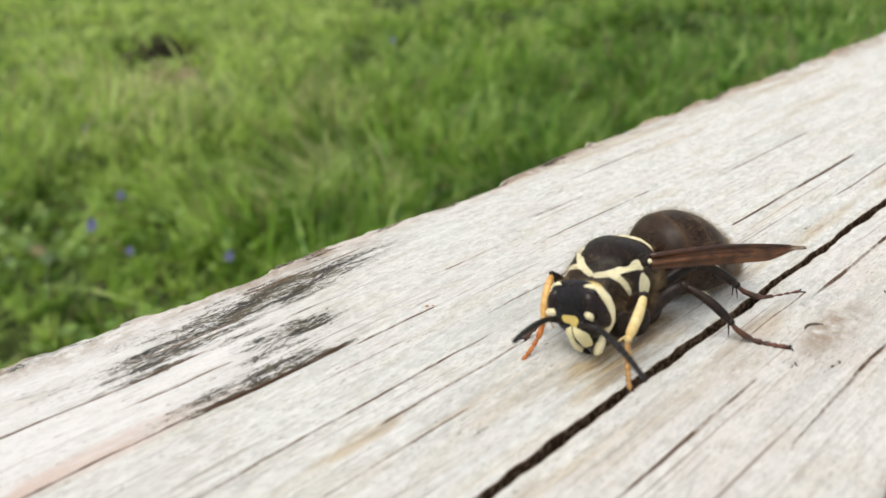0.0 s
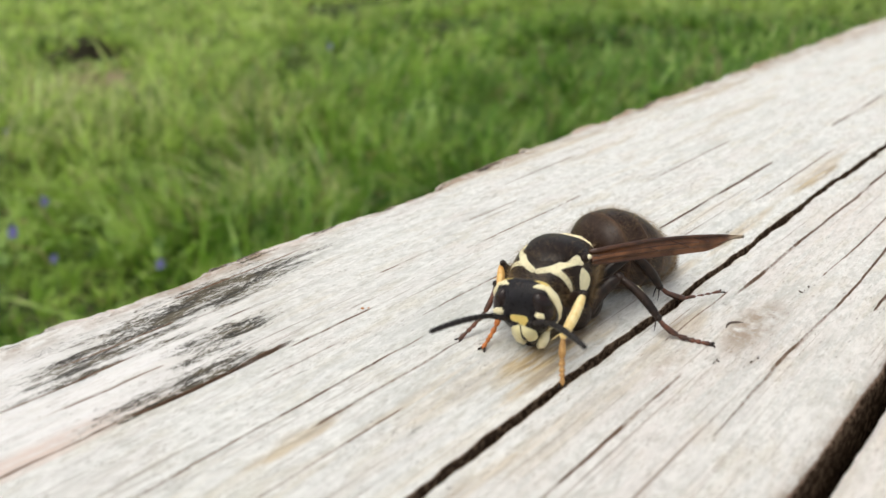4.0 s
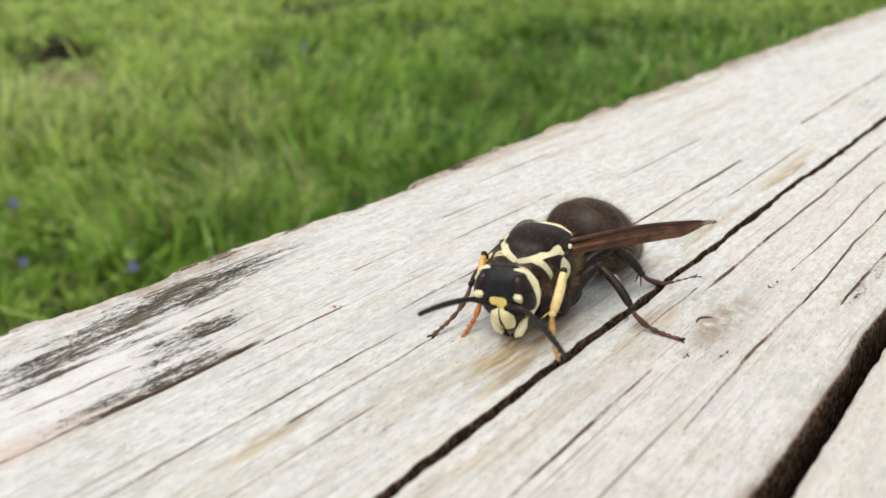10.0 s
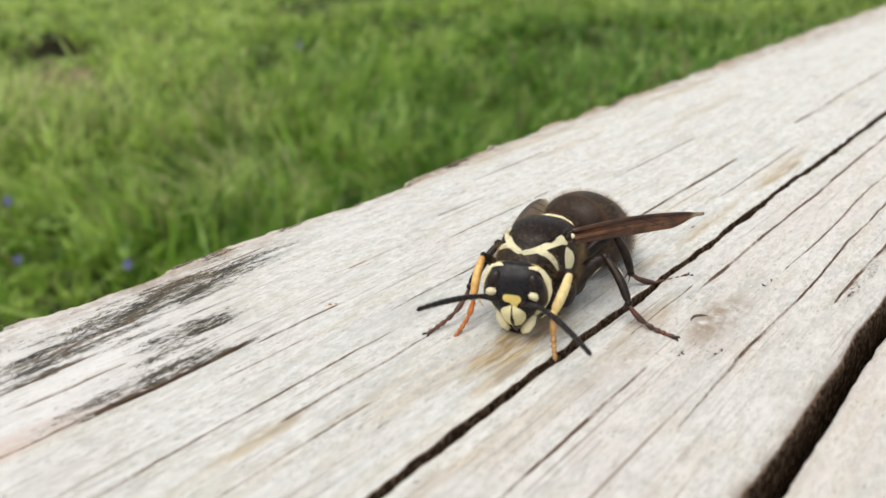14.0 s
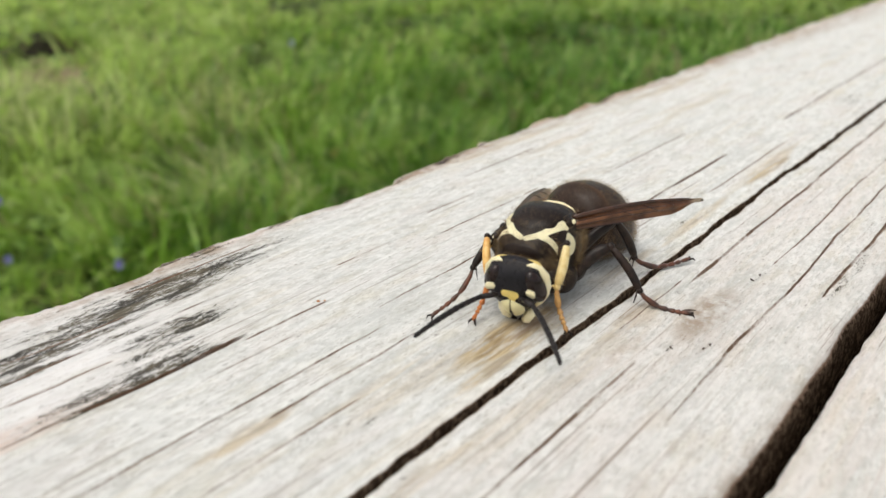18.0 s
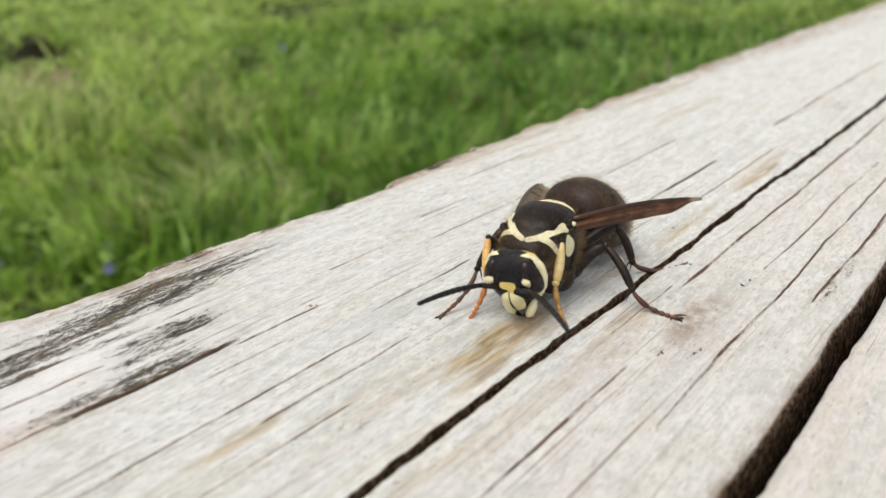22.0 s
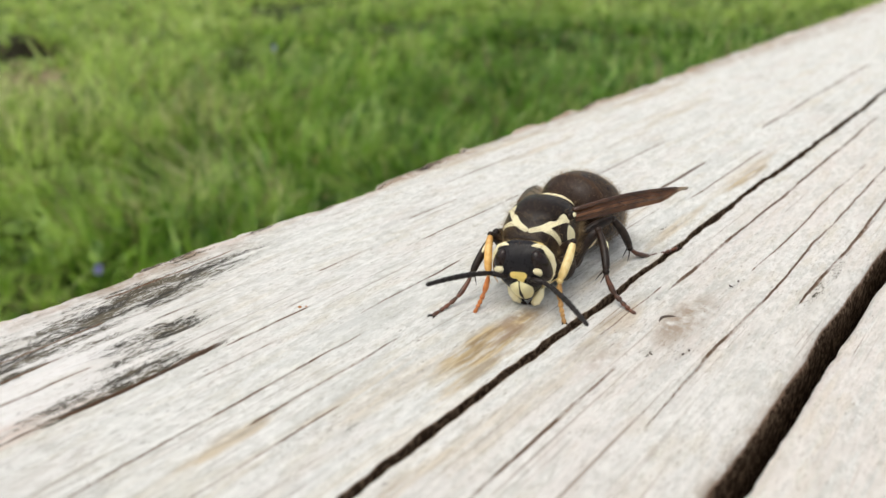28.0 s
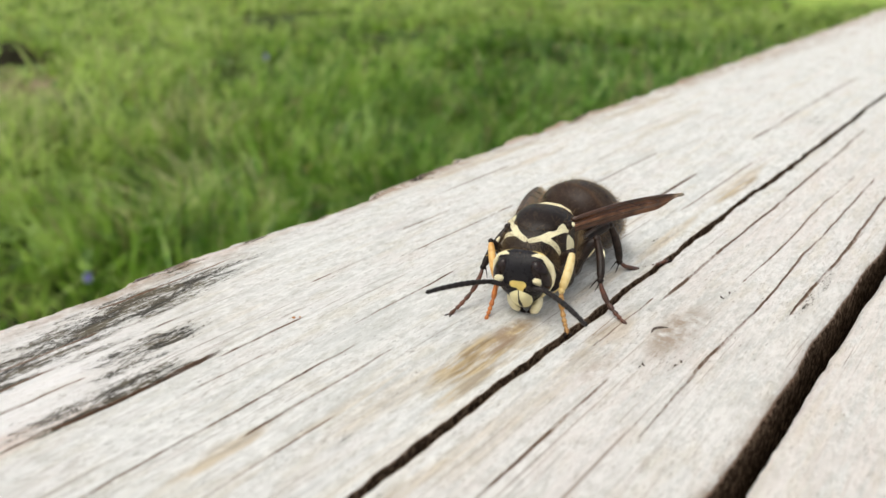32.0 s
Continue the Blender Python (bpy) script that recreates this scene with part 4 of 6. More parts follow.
HEAD = [
    (0.0, pose(0.00394, 0.00040, 0.00356, 14.0, 18.8, -1.8)),
    (0.5, pose(0.00395, 0.00042, 0.00349, 13.3, 12.4, -6.1)),
    (1.0, pose(0.00396, 0.00045, 0.00342, 11.9, 8.0, -1.4)),
    (1.5, pose(0.00398, 0.00030, 0.00351, 9.9, 21.3, 2.3)),
    (2.0, pose(0.00400, 0.00015, 0.00359, 11.9, 21.1, -0.9)),
    (2.5, pose(0.00396, 0.00024, 0.00353, 8.6, 22.4, -1.0)),
    (3.0, pose(0.00392, 0.00033, 0.00347, 8.5, 7.2, 6.7)),
    (3.5, pose(0.00391, 0.00035, 0.00350, 6.5, 20.6, 7.8)),
    (4.5, pose(0.00388, 0.00037, 0.00354, 6.4, 25.9, 5.1)),
    (5.5, pose(0.00386, 0.00039, 0.00359, 6.3, 31.2, 2.4)),
    (6.0, pose(0.00385, 0.00040, 0.00361, 8.6, 14.3, 5.5)),
    (6.5, pose(0.00382, 0.00044, 0.00359, 7.9, 14.3, 2.4)),
    (7.0, pose(0.00380, 0.00048, 0.00357, 7.1, 20.1, 11.5)),
    (7.5, pose(0.00391, 0.00047, 0.00337, 6.1, 27.4, 13.4)),
    (8.0, pose(0.00402, 0.00046, 0.00318, 7.5, 20.7, 6.2)),
    (8.5, pose(0.00402, 0.00052, 0.00312, 7.5, 17.1, -5.9)),
    (9.0, pose(0.00401, 0.00059, 0.00306, 6.6, 24.4, 9.9)),
    (9.5, pose(0.00399, 0.00043, 0.00329, 7.9, 12.6, 0.6)),
    (10.0, pose(0.00396, 0.00026, 0.00353, 8.6, 12.8, 3.0)),
    (10.5, pose(0.00407, 0.00031, 0.00327, 7.3, 16.4, -1.4)),
    (11.0, pose(0.00419, 0.00036, 0.00300, 5.4, 23.8, 3.2)),
    (11.5, pose(0.00414, 0.00032, 0.00313, 9.4, 11.0, 6.8)),
    (12.0, pose(0.00409, 0.00028, 0.00327, 10.7, 12.8, 7.8)),
    (12.5, pose(0.00407, 0.00042, 0.00319, 9.3, 19.1, 10.2)),
    (13.0, pose(0.00404, 0.00056, 0.00312, 9.4, 15.4, 13.0)),
    (13.5, pose(0.00407, 0.00048, 0.00314, 5.1, 13.5, -2.6)),
    (14.0, pose(0.00409, 0.00039, 0.00317, 1.1, 12.2, 10.7)),
    (14.5, pose(0.00412, 0.00039, 0.00312, 1.9, 20.5, 6.6)),
    (15.5, pose(0.00416, 0.00039, 0.00303, 3.6, 18.2, 4.9)),
    (16.5, pose(0.00421, 0.00039, 0.00294, 5.3, 16.0, 3.4)),
    (17.0, pose(0.00423, 0.00038, 0.00289, 5.1, 27.1, 2.0)),
    (17.5, pose(0.00422, 0.00044, 0.00286, 2.5, 13.3, 5.3)),
    (18.0, pose(0.00422, 0.00050, 0.00282, -1.9, 23.3, 4.0)),
    (18.5, pose(0.00425, 0.00055, 0.00273, 3.7, 13.2, 7.2)),
    (19.0, pose(0.00427, 0.00060, 0.00265, 7.3, 21.3, 4.7)),
    (19.5, pose(0.00422, 0.00039, 0.00291, 7.7, 13.3, 10.7)),
    (20.0, pose(0.00416, 0.00017, 0.00318, 8.6, 18.7, 7.5)),
    (20.5, pose(0.00408, 0.00025, 0.00328, 6.1, 28.6, 6.5)),
    (21.0, pose(0.00399, 0.00032, 0.00337, 7.5, 16.3, 6.2)),
    (21.5, pose(0.00404, 0.00036, 0.00327, 10.0, 11.9, 5.8)),
    (22.0, pose(0.00409, 0.00039, 0.00317, 11.3, 16.4, 0.4)),
    (22.5, pose(0.00407, 0.00036, 0.00322, 13.0, 12.4, 11.3)),
    (23.0, pose(0.00405, 0.00032, 0.00327, 14.4, 11.1, 9.5)),
    (23.5, pose(0.00407, 0.00031, 0.00327, 9.7, 17.0, 9.7)),
    (24.0, pose(0.00408, 0.00029, 0.00327, 6.9, 14.8, 5.5)),
    (24.5, pose(0.00412, 0.00029, 0.00320, 2.2, 22.8, 8.1)),
    (25.0, pose(0.00415, 0.00029, 0.00312, 0.1, 12.1, 3.7)),
    (25.5, pose(0.00414, 0.00033, 0.00313, 1.5, 10.8, 8.5)),
    (26.5, pose(0.00410, 0.00040, 0.00315, 3.3, 18.1, 7.7)),
    (27.5, pose(0.00407, 0.00047, 0.00317, 5.1, 25.3, 6.8)),
    (28.0, pose(0.00406, 0.00050, 0.00318, 7.8, 15.9, 5.6)),
    (28.5, pose(0.00406, 0.00046, 0.00320, 6.2, 16.5, 10.7)),
    (29.0, pose(0.00406, 0.00042, 0.00322, 5.4, 13.3, 5.4)),
    (29.5, pose(0.00404, 0.00048, 0.00322, 6.2, 11.2, 6.6)),
    (30.0, pose(0.00402, 0.00053, 0.00322, 6.1, 15.0, 7.3)),
    (30.5, pose(0.00401, 0.00054, 0.00325, 6.9, 17.2, 0.7)),
    (31.0, pose(0.00401, 0.00055, 0.00327, 7.9, 11.7, 12.2)),
    (31.5, pose(0.00402, 0.00052, 0.00326, 5.7, 22.0, 2.9)),
    (32.0, pose(0.00402, 0.00049, 0.00324, 5.8, 15.9, 3.7)),
]
RIGHT_FEELER = [
    (0.0, pose(0, 0, 0, 0, -11.2, 7.6)),
    (0.5, pose(0, 0, 0, 0, -10.3, 4.1)),
    (1.0, pose(0, 0, 0, 0, -14.1, -3.8)),
    (1.5, pose(0, 0, 0, 0, -6.6, -5.2)),
    (2.0, pose(0, 0, 0, 0, -9.6, -4.4)),
    (2.5, pose(0, 0, 0, 0, -13.0, -4.7)),
    (3.0, pose(0, 0, 0, 0, -7.0, -9.4)),
    (3.5, pose(0, 0, 0, 0, -8.1, -10.3)),
    (4.5, pose(0, 0, 0, 0, -10.4, -6.0)),
    (5.5, pose(0, 0, 0, 0, -12.8, -1.7)),
    (6.0, pose(0, 0, 0, 0, -8.5, -8.2)),
    (6.5, pose(0, 0, 0, 0, -10.0, -9.9)),
    (7.0, pose(0, 0, 0, 0, -5.8, -3.9)),
    (7.5, pose(0, 0, 0, 0, -1.4, -7.5)),
    (8.0, pose(0, 0, 0, 0, -4.0, -12.4)),
    (8.5, pose(0, 0, 0, 0, -16.3, -2.6)),
    (9.0, pose(0, 0, 0, 0, -0.7, -8.7)),
    (9.5, pose(0, 0, 0, 0, -16.0, -11.9)),
    (10.0, pose(0, 0, 0, 0, -11.8, -5.5)),
    (10.5, pose(0, 0, 0, 0, -11.3, -1.8)),
    (11.0, pose(0, 0, 0, 0, -5.8, -8.8)),
    (11.5, pose(0, 0, 0, 0, -4.2, -7.4)),
    (12.0, pose(0, 0, 0, 0, -5.2, -10.6)),
    (12.5, pose(0, 0, 0, 0, -7.6, -13.7)),
    (13.0, pose(0, 0, 0, 0, -1.9, -20.3)),
    (13.5, pose(0, 0, 0, 0, -13.6, -16.6)),
    (14.0, pose(0, 0, 0, 0, -10.8, -16.3)),
    (14.5, pose(0, 0, 0, 0, -3.3, -11.8)),
    (15.5, pose(0, 0, 0, 0, -3.1, -11.9)),
    (16.5, pose(0, 0, 0, 0, -2.9, -11.9)),
    (17.0, pose(0, 0, 0, 0, -2.8, -12.0)),
    (17.5, pose(0, 0, 0, 0, 1.7, -14.7)),
    (18.0, pose(0, 0, 0, 0, 6.1, -17.3)),
    (18.5, pose(0, 0, 0, 0, -6.8, -17.3)),
    (19.0, pose(0, 0, 0, 0, -4.9, -11.8)),
    (19.5, pose(0, 0, 0, 0, -9.9, -20.6)),
    (20.0, pose(0, 0, 0, 0, -7.9, -19.2)),
    (20.5, pose(0, 0, 0, 0, -7.9, -15.3)),
    (21.0, pose(0, 0, 0, 0, -10.7, -12.8)),
    (21.5, pose(0, 0, 0, 0, -6.6, -15.0)),
    (22.0, pose(0, 0, 0, 0, -7.9, -17.9)),
    (22.5, pose(0, 0, 0, 0, -3.6, -19.8)),
    (23.0, pose(0, 0, 0, 0, -3.9, -16.8)),
    (23.5, pose(0, 0, 0, 0, -11.2, -17.6)),
    (24.0, pose(0, 0, 0, 0, -11.3, -18.4)),
    (24.5, pose(0, 0, 0, 0, -8.2, -16.8)),
    (25.0, pose(0, 0, 0, 0, -10.7, -21.0)),
    (25.5, pose(0, 0, 0, 0, -10.0, -23.9)),
    (26.5, pose(0, 0, 0, 0, -7.1, -23.9)),
    (27.5, pose(0, 0, 0, 0, -4.2, -23.9)),
    (28.0, pose(0, 0, 0, 0, -9.6, -24.6)),
    (28.5, pose(0, 0, 0, 0, -1.8, -24.0)),
    (29.0, pose(0, 0, 0, 0, -9.3, -22.3)),
    (29.5, pose(0, 0, 0, 0, -7.4, -25.3)),
    (30.0, pose(0, 0, 0, 0, -7.7, -26.8)),
    (30.5, pose(0, 0, 0, 0, -11.6, -23.9)),
    (31.0, pose(0, 0, 0, 0, -7.0, -24.9)),
    (31.5, pose(0, 0, 0, 0, -9.7, -25.5)),
    (32.0, pose(0, 0, 0, 0, -10.4, -25.9)),
]
LEFT_FEELER = [
    (0.0, pose(0, 0, 0, 0, -0.5, 53.5)),
    (0.5, pose(0, 0, 0, 0, -2.4, 49.8)),
    (1.0, pose(0, 0, 0, 0, -4.3, 46.1)),
    (1.5, pose(0, 0, 0, 0, -2.3, 44.9)),
    (2.0, pose(0, 0, 0, 0, -0.3, 43.8)),
    (2.5, pose(0, 0, 0, 0, -6.8, 46.8)),
    (3.0, pose(0, 0, 0, 0, -13.3, 49.8)),
    (3.5, pose(0, 0, 0, 0, -12.7, 49.7)),
    (4.5, pose(0, 0, 0, 0, -11.6, 49.6)),
    (5.5, pose(0, 0, 0, 0, -10.4, 49.5)),
    (6.0, pose(0, 0, 0, 0, -9.9, 49.4)),
    (6.5, pose(0, 0, 0, 0, -9.5, 52.1)),
    (7.0, pose(0, 0, 0, 0, -9.1, 54.8)),
    (7.5, pose(0, 0, 0, 0, -5.2, 55.1)),
    (8.0, pose(0, 0, 0, 0, -1.3, 55.4)),
    (8.5, pose(0, 0, 0, 0, -0.3, 57.2)),
    (9.0, pose(0, 0, 0, 0, 0.8, 58.9)),
    (9.5, pose(0, 0, 0, 0, 0.3, 55.2)),
    (10.0, pose(0, 0, 0, 0, -0.1, 51.5)),
    (10.5, pose(0, 0, 0, 0, 0.2, 51.0)),
    (11.0, pose(0, 0, 0, 0, 0.6, 50.4)),
    (11.5, pose(0, 0, 0, 0, -2.6, 52.2)),
    (12.0, pose(0, 0, 0, 0, -5.8, 53.9)),
    (12.5, pose(0, 0, 0, 0, -6.7, 56.1)),
    (13.0, pose(0, 0, 0, 0, -7.7, 58.4)),
    (13.5, pose(0, 0, 0, 0, -3.0, 56.3)),
    (14.0, pose(0, 0, 0, 0, 1.6, 54.1)),
    (14.5, pose(0, 0, 0, 0, 2.2, 53.4)),
    (15.5, pose(0, 0, 0, 0, 3.5, 52.0)),
    (16.5, pose(0, 0, 0, 0, 4.7, 50.6)),
    (17.0, pose(0, 0, 0, 0, 5.3, 49.9)),
    (17.5, pose(0, 0, 0, 0, 6.3, 46.0)),
    (18.0, pose(0, 0, 0, 0, 7.4, 42.2)),
    (18.5, pose(0, 0, 0, 0, 3.5, 40.5)),
    (19.0, pose(0, 0, 0, 0, -0.4, 38.9)),
    (19.5, pose(0, 0, 0, 0, -4.9, 36.2)),
    (20.0, pose(0, 0, 0, 0, -9.5, 33.5)),
    (20.5, pose(0, 0, 0, 0, -8.8, 38.6)),
    (21.0, pose(0, 0, 0, 0, -8.2, 43.8)),
    (21.5, pose(0, 0, 0, 0, -6.9, 45.0)),
    (22.0, pose(0, 0, 0, 0, -5.5, 46.3)),
    (22.5, pose(0, 0, 0, 0, -9.1, 49.5)),
    (23.0, pose(0, 0, 0, 0, -12.8, 52.7)),
    (23.5, pose(0, 0, 0, 0, -9.3, 50.1)),
    (24.0, pose(0, 0, 0, 0, -5.8, 47.5)),
    (24.5, pose(0, 0, 0, 0, -3.9, 48.2)),
    (25.0, pose(0, 0, 0, 0, -2.0, 48.9)),
    (25.5, pose(0, 0, 0, 0, -1.7, 48.8)),
    (26.5, pose(0, 0, 0, 0, -1.1, 48.7)),
    (27.5, pose(0, 0, 0, 0, -0.5, 48.5)),
    (28.0, pose(0, 0, 0, 0, -0.2, 48.4)),
    (28.5, pose(0, 0, 0, 0, -1.9, 47.8)),
    (29.0, pose(0, 0, 0, 0, -3.7, 47.1)),
    (29.5, pose(0, 0, 0, 0, -4.4, 48.5)),
    (30.0, pose(0, 0, 0, 0, -5.2, 49.9)),
    (30.5, pose(0, 0, 0, 0, -6.9, 51.8)),
    (31.0, pose(0, 0, 0, 0, -8.7, 53.6)),
    (31.5, pose(0, 0, 0, 0, -6.9, 50.8)),
    (32.0, pose(0, 0, 0, 0, -5.1, 48.1)),
]
LEFT_WING = [
    (0.0, pose(0, 0, 0, 0, 0.6, 145.4)),
    (0.5, pose(0, 0, 0, 0, 0.1, 145.8)),
    (1.0, pose(0, 0, 0, 0, -0.4, 146.2)),
    (1.5, pose(0, 0, 0, 0, -1.3, 144.5)),
    (2.0, pose(0, 0, 0, 0, -2.2, 142.8)),
    (2.5, pose(0, 0, 0, 0, -2.2, 143.3)),
    (3.0, pose(0, 0, 0, 0, -2.2, 143.8)),
    (3.5, pose(0, 0, 0, 0, -2.3, 143.5)),
    (4.5, pose(0, 0, 0, 0, -2.5, 142.8)),
    (5.5, pose(0, 0, 0, 0, -2.7, 142.1)),
    (6.0, pose(0, 0, 0, 0, -2.8, 141.8)),
    (6.5, pose(0, 0, 0, 0, -1.0, 141.1)),
    (7.0, pose(0, 0, 0, 0, 0.7, 140.5)),
    (7.5, pose(0, 0, 0, 0, -0.8, 142.6)),
    (8.0, pose(0, 0, 0, 0, -2.2, 144.7)),
    (8.5, pose(0, 0, 0, 0, -0.5, 144.3)),
    (9.0, pose(0, 0, 0, 0, 1.2, 143.8)),
    (9.5, pose(0, 0, 0, 0, -0.9, 144.0)),
    (10.0, pose(0, 0, 0, 0, -2.9, 144.1)),
    (10.5, pose(0, 0, 0, 0, 0.1, 145.6)),
    (11.0, pose(0, 0, 0, 0, 3.1, 147.0)),
    (11.5, pose(0, 0, 0, 0, 0.4, 144.9)),
    (12.0, pose(0, 0, 0, 0, -2.4, 142.8)),
    (12.5, pose(0, 0, 0, 0, -2.9, 145.1)),
    (13.0, pose(0, 0, 0, 0, -3.4, 147.4)),
    (13.5, pose(0, 0, 0, 0, -1.3, 147.6)),
    (14.0, pose(0, 0, 0, 0, 0.7, 147.8)),
    (14.5, pose(0, 0, 0, 0, 0.5, 147.9)),
    (15.5, pose(0, 0, 0, 0, 0.0, 148.2)),
    (16.5, pose(0, 0, 0, 0, -0.5, 148.5)),
    (17.0, pose(0, 0, 0, 0, -0.7, 148.7)),
    (17.5, pose(0, 0, 0, 0, 0.0, 148.8)),
    (18.0, pose(0, 0, 0, 0, 0.8, 148.8)),
    (18.5, pose(0, 0, 0, 0, -0.5, 147.3)),
    (19.0, pose(0, 0, 0, 0, -1.7, 145.8)),
    (19.5, pose(0, 0, 0, 0, -2.0, 145.4)),
    (20.0, pose(0, 0, 0, 0, -2.4, 145.1)),
    (20.5, pose(0, 0, 0, 0, -2.7, 144.0)),
    (21.0, pose(0, 0, 0, 0, -3.1, 142.9)),
    (21.5, pose(0, 0, 0, 0, -1.7, 145.0)),
    (22.0, pose(0, 0, 0, 0, -0.4, 147.0)),
    (22.5, pose(0, 0, 0, 0, 0.6, 147.3)),
    (23.0, pose(0, 0, 0, 0, 1.5, 147.7)),
    (23.5, pose(0, 0, 0, 0, 2.1, 149.5)),
    (24.0, pose(0, 0, 0, 0, 2.7, 151.3)),
    (24.5, pose(0, 0, 0, 0, 2.8, 152.6)),
    (25.0, pose(0, 0, 0, 0, 3.0, 153.9)),
    (25.5, pose(0, 0, 0, 0, 2.4, 153.1)),
    (26.5, pose(0, 0, 0, 0, 1.1, 151.5)),
    (27.5, pose(0, 0, 0, 0, -0.1, 149.9)),
    (28.0, pose(0, 0, 0, 0, -0.7, 149.1)),
    (28.5, pose(0, 0, 0, 0, -0.6, 148.5)),
    (29.0, pose(0, 0, 0, 0, -0.4, 148.0)),
    (29.5, pose(0, 0, 0, 0, 0.1, 148.5)),
    (30.0, pose(0, 0, 0, 0, 0.7, 149.0)),
    (30.5, pose(0, 0, 0, 0, -1.6, 148.5)),
    (31.0, pose(0, 0, 0, 0, -3.9, 147.9)),
    (31.5, pose(0, 0, 0, 0, -2.5, 148.9)),
    (32.0, pose(0, 0, 0, 0, -1.1, 149.8)),
]
hornet = tagged(new("hornet"), "black and ivory bald-faced hornet standing on the weathered plank", "hornet")


WAIST = Vector((-4.6, 0, 0.1)) * MM      # the joint about which the abdomen bends


def body_part(name, mesh, material, label="", parent=None):
    ob = part(name, mesh, material, parent or hornet, label)
    if not parent:
        ob.location = LIFT
    return ob


def loft(name, x0, x1, n, m, wide, high, low, power=2.3, axis="x", ease=True):
    """A closed body of rounded sections along an axis; lengths in mm. Returns the mesh and its points in mm."""
    t = np.linspace(0, 1, n)
    xs = x0 + (x1 - x0) * ((1 - np.cos(np.pi * t)) / 2 if ease else t)
    w, zt, zb = curve(xs, wide), curve(xs, high), curve(xs, low)
    a = np.linspace(0, 2 * np.pi, m, endpoint=False)
    c, s = np.cos(a), np.sin(a)
    pc, ps = np.sign(c) * np.abs(c) ** (2 / power), np.sign(s) * np.abs(s) ** (2 / power)
    mid, half = (zt + zb) / 2, (zt - zb) / 2
    Yv = w[:, None] * pc[None]
    Zv = mid[:, None] + half[:, None] * ps[None]
    Xv = np.repeat(xs[:, None], m, 1)
    P = np.stack([Xv, Yv, Zv], -1) if axis == "x" else np.stack([Zv, Yv, Xv], -1)
    me = grid_mesh(name, P * MM, wrap=True)
    bm = bmesh.new()
    bm.from_mesh(me)
    bm.verts.ensure_lookup_table()
    bm.faces.new([bm.verts[i] for i in range(m)])
    bm.faces.new([bm.verts[(n - 1) * m + i] for i in range(m)])
    bmesh.ops.recalc_face_normals(bm, faces=bm.faces[:])
    bm.to_mesh(me)
    bm.free()
    return me, P.reshape(-1, 3)


def near_line(P, line, widths):
    """1 on the line's half-width, more inside, less outside; mirrored lines are given apart."""
    best = np.full(len(P), -9.0)
    fine, wf = [], []
    for (a, b), (wa, wb) in zip(zip(line, line[1:]), zip(widths, widths[1:])):
        for k in range(6):
            q = np.array(a) + (np.array(b) - np.array(a)) * k / 6
            fine.append(P[np.argmin(((P - q) ** 2).sum(1))])      # on the skin
            wf.append(wa + (wb - wa) * k / 6)
    fine.append(P[np.argmin(((P - np.array(line[-1])) ** 2).sum(1))])
    wf.append(widths[-1])
    for _ in range(3):
        fine = [fine[0]] + [(a + 2 * b + c) / 4 for a, b, c in zip(fine, fine[1:], fine[2:])] + [fine[-1]]
    line, widths = fine, wf
    for (a, b), (wa, wb) in zip(zip(line, line[1:]), zip(widths, widths[1:])):
        a, b = np.array(a, float), np.array(b, float)
        t = np.clip(((P - a) @ (b - a)) / ((b - a) @ (b - a) + 1e-9), 0, 1)
        d = np.linalg.norm(P - (a + t[:, None] * (b - a)), axis=1)
        best = np.maximum(best, 0.5 + (wa + t * (wb - wa) - d) * 2.0)
    return best


def mirrored(line):
    return [(x, -y, z) for x, y, z in line]


# thorax
me, P = loft("thorax", 3.7, -4.7, 90, 120,
             [(3.7, 1.5), (3.2, 2.1), (2.4, 2.6), (1.2, 2.95), (0, 3.1), (-1.5, 3.0), (-3, 2.5), (-4, 1.8), (-4.7, 0.7)],
             [(3.7, 0.55), (3.2, 1.15), (2.4, 1.8), (1.2, 2.45), (0, 2.75), (-1.5, 2.75), (-3, 2.3), (-4, 1.45), (-4.7, 0.5)],
             [(3.7, -1.0), (3.2, -2.0), (2.4, -2.9), (1.2, -3.55), (0, -3.75), (-1.5, -3.5), (-3, -2.7), (-4, -1.7), (-4.7, -0.5)], 2.6)
J = [(3.3, 0.12, 1.08), (2.9, 1.1, 1.3), (1.9, 1.9, 1.75), (0.95, 2.3, 2.0), (0.75, 2.55, 1.65)]
J2 = [(2.9, 1.1, 1.3), (2.6, 1.75, 0.95), (2.35, 2.2, 0.35), (2.2, 2.35, -0.1)]
mark = np.full(len(P), -9.0)
for f in (lambda l: l, mirrored):
    mark = np.maximum(mark, near_line(P, f(J), [0.22, 0.27, 0.32, 0.44, 0.26]))
    mark = np.maximum(mark, near_line(P, f(J2), [0.25, 0.25, 0.22, 0.12]))
    mark = np.maximum(mark, near_line(P, f([(0.9, 2.9, 1.0), (0.8, 3.05, 0.3)]), [0.3, 0.75]))
    mark = np.maximum(mark, near_line(P, f([(-3.75, 0.2, 1.9), (-3.6, 1.1, 1.7)]), [0.14, 0.2]))
attribute(me, "mark", np.clip(mark, 0, 1))
body_part("thorax", me, SHELL, "dark brown hairy thorax with ivory hook-shaped markings")
bm = bmesh.new()
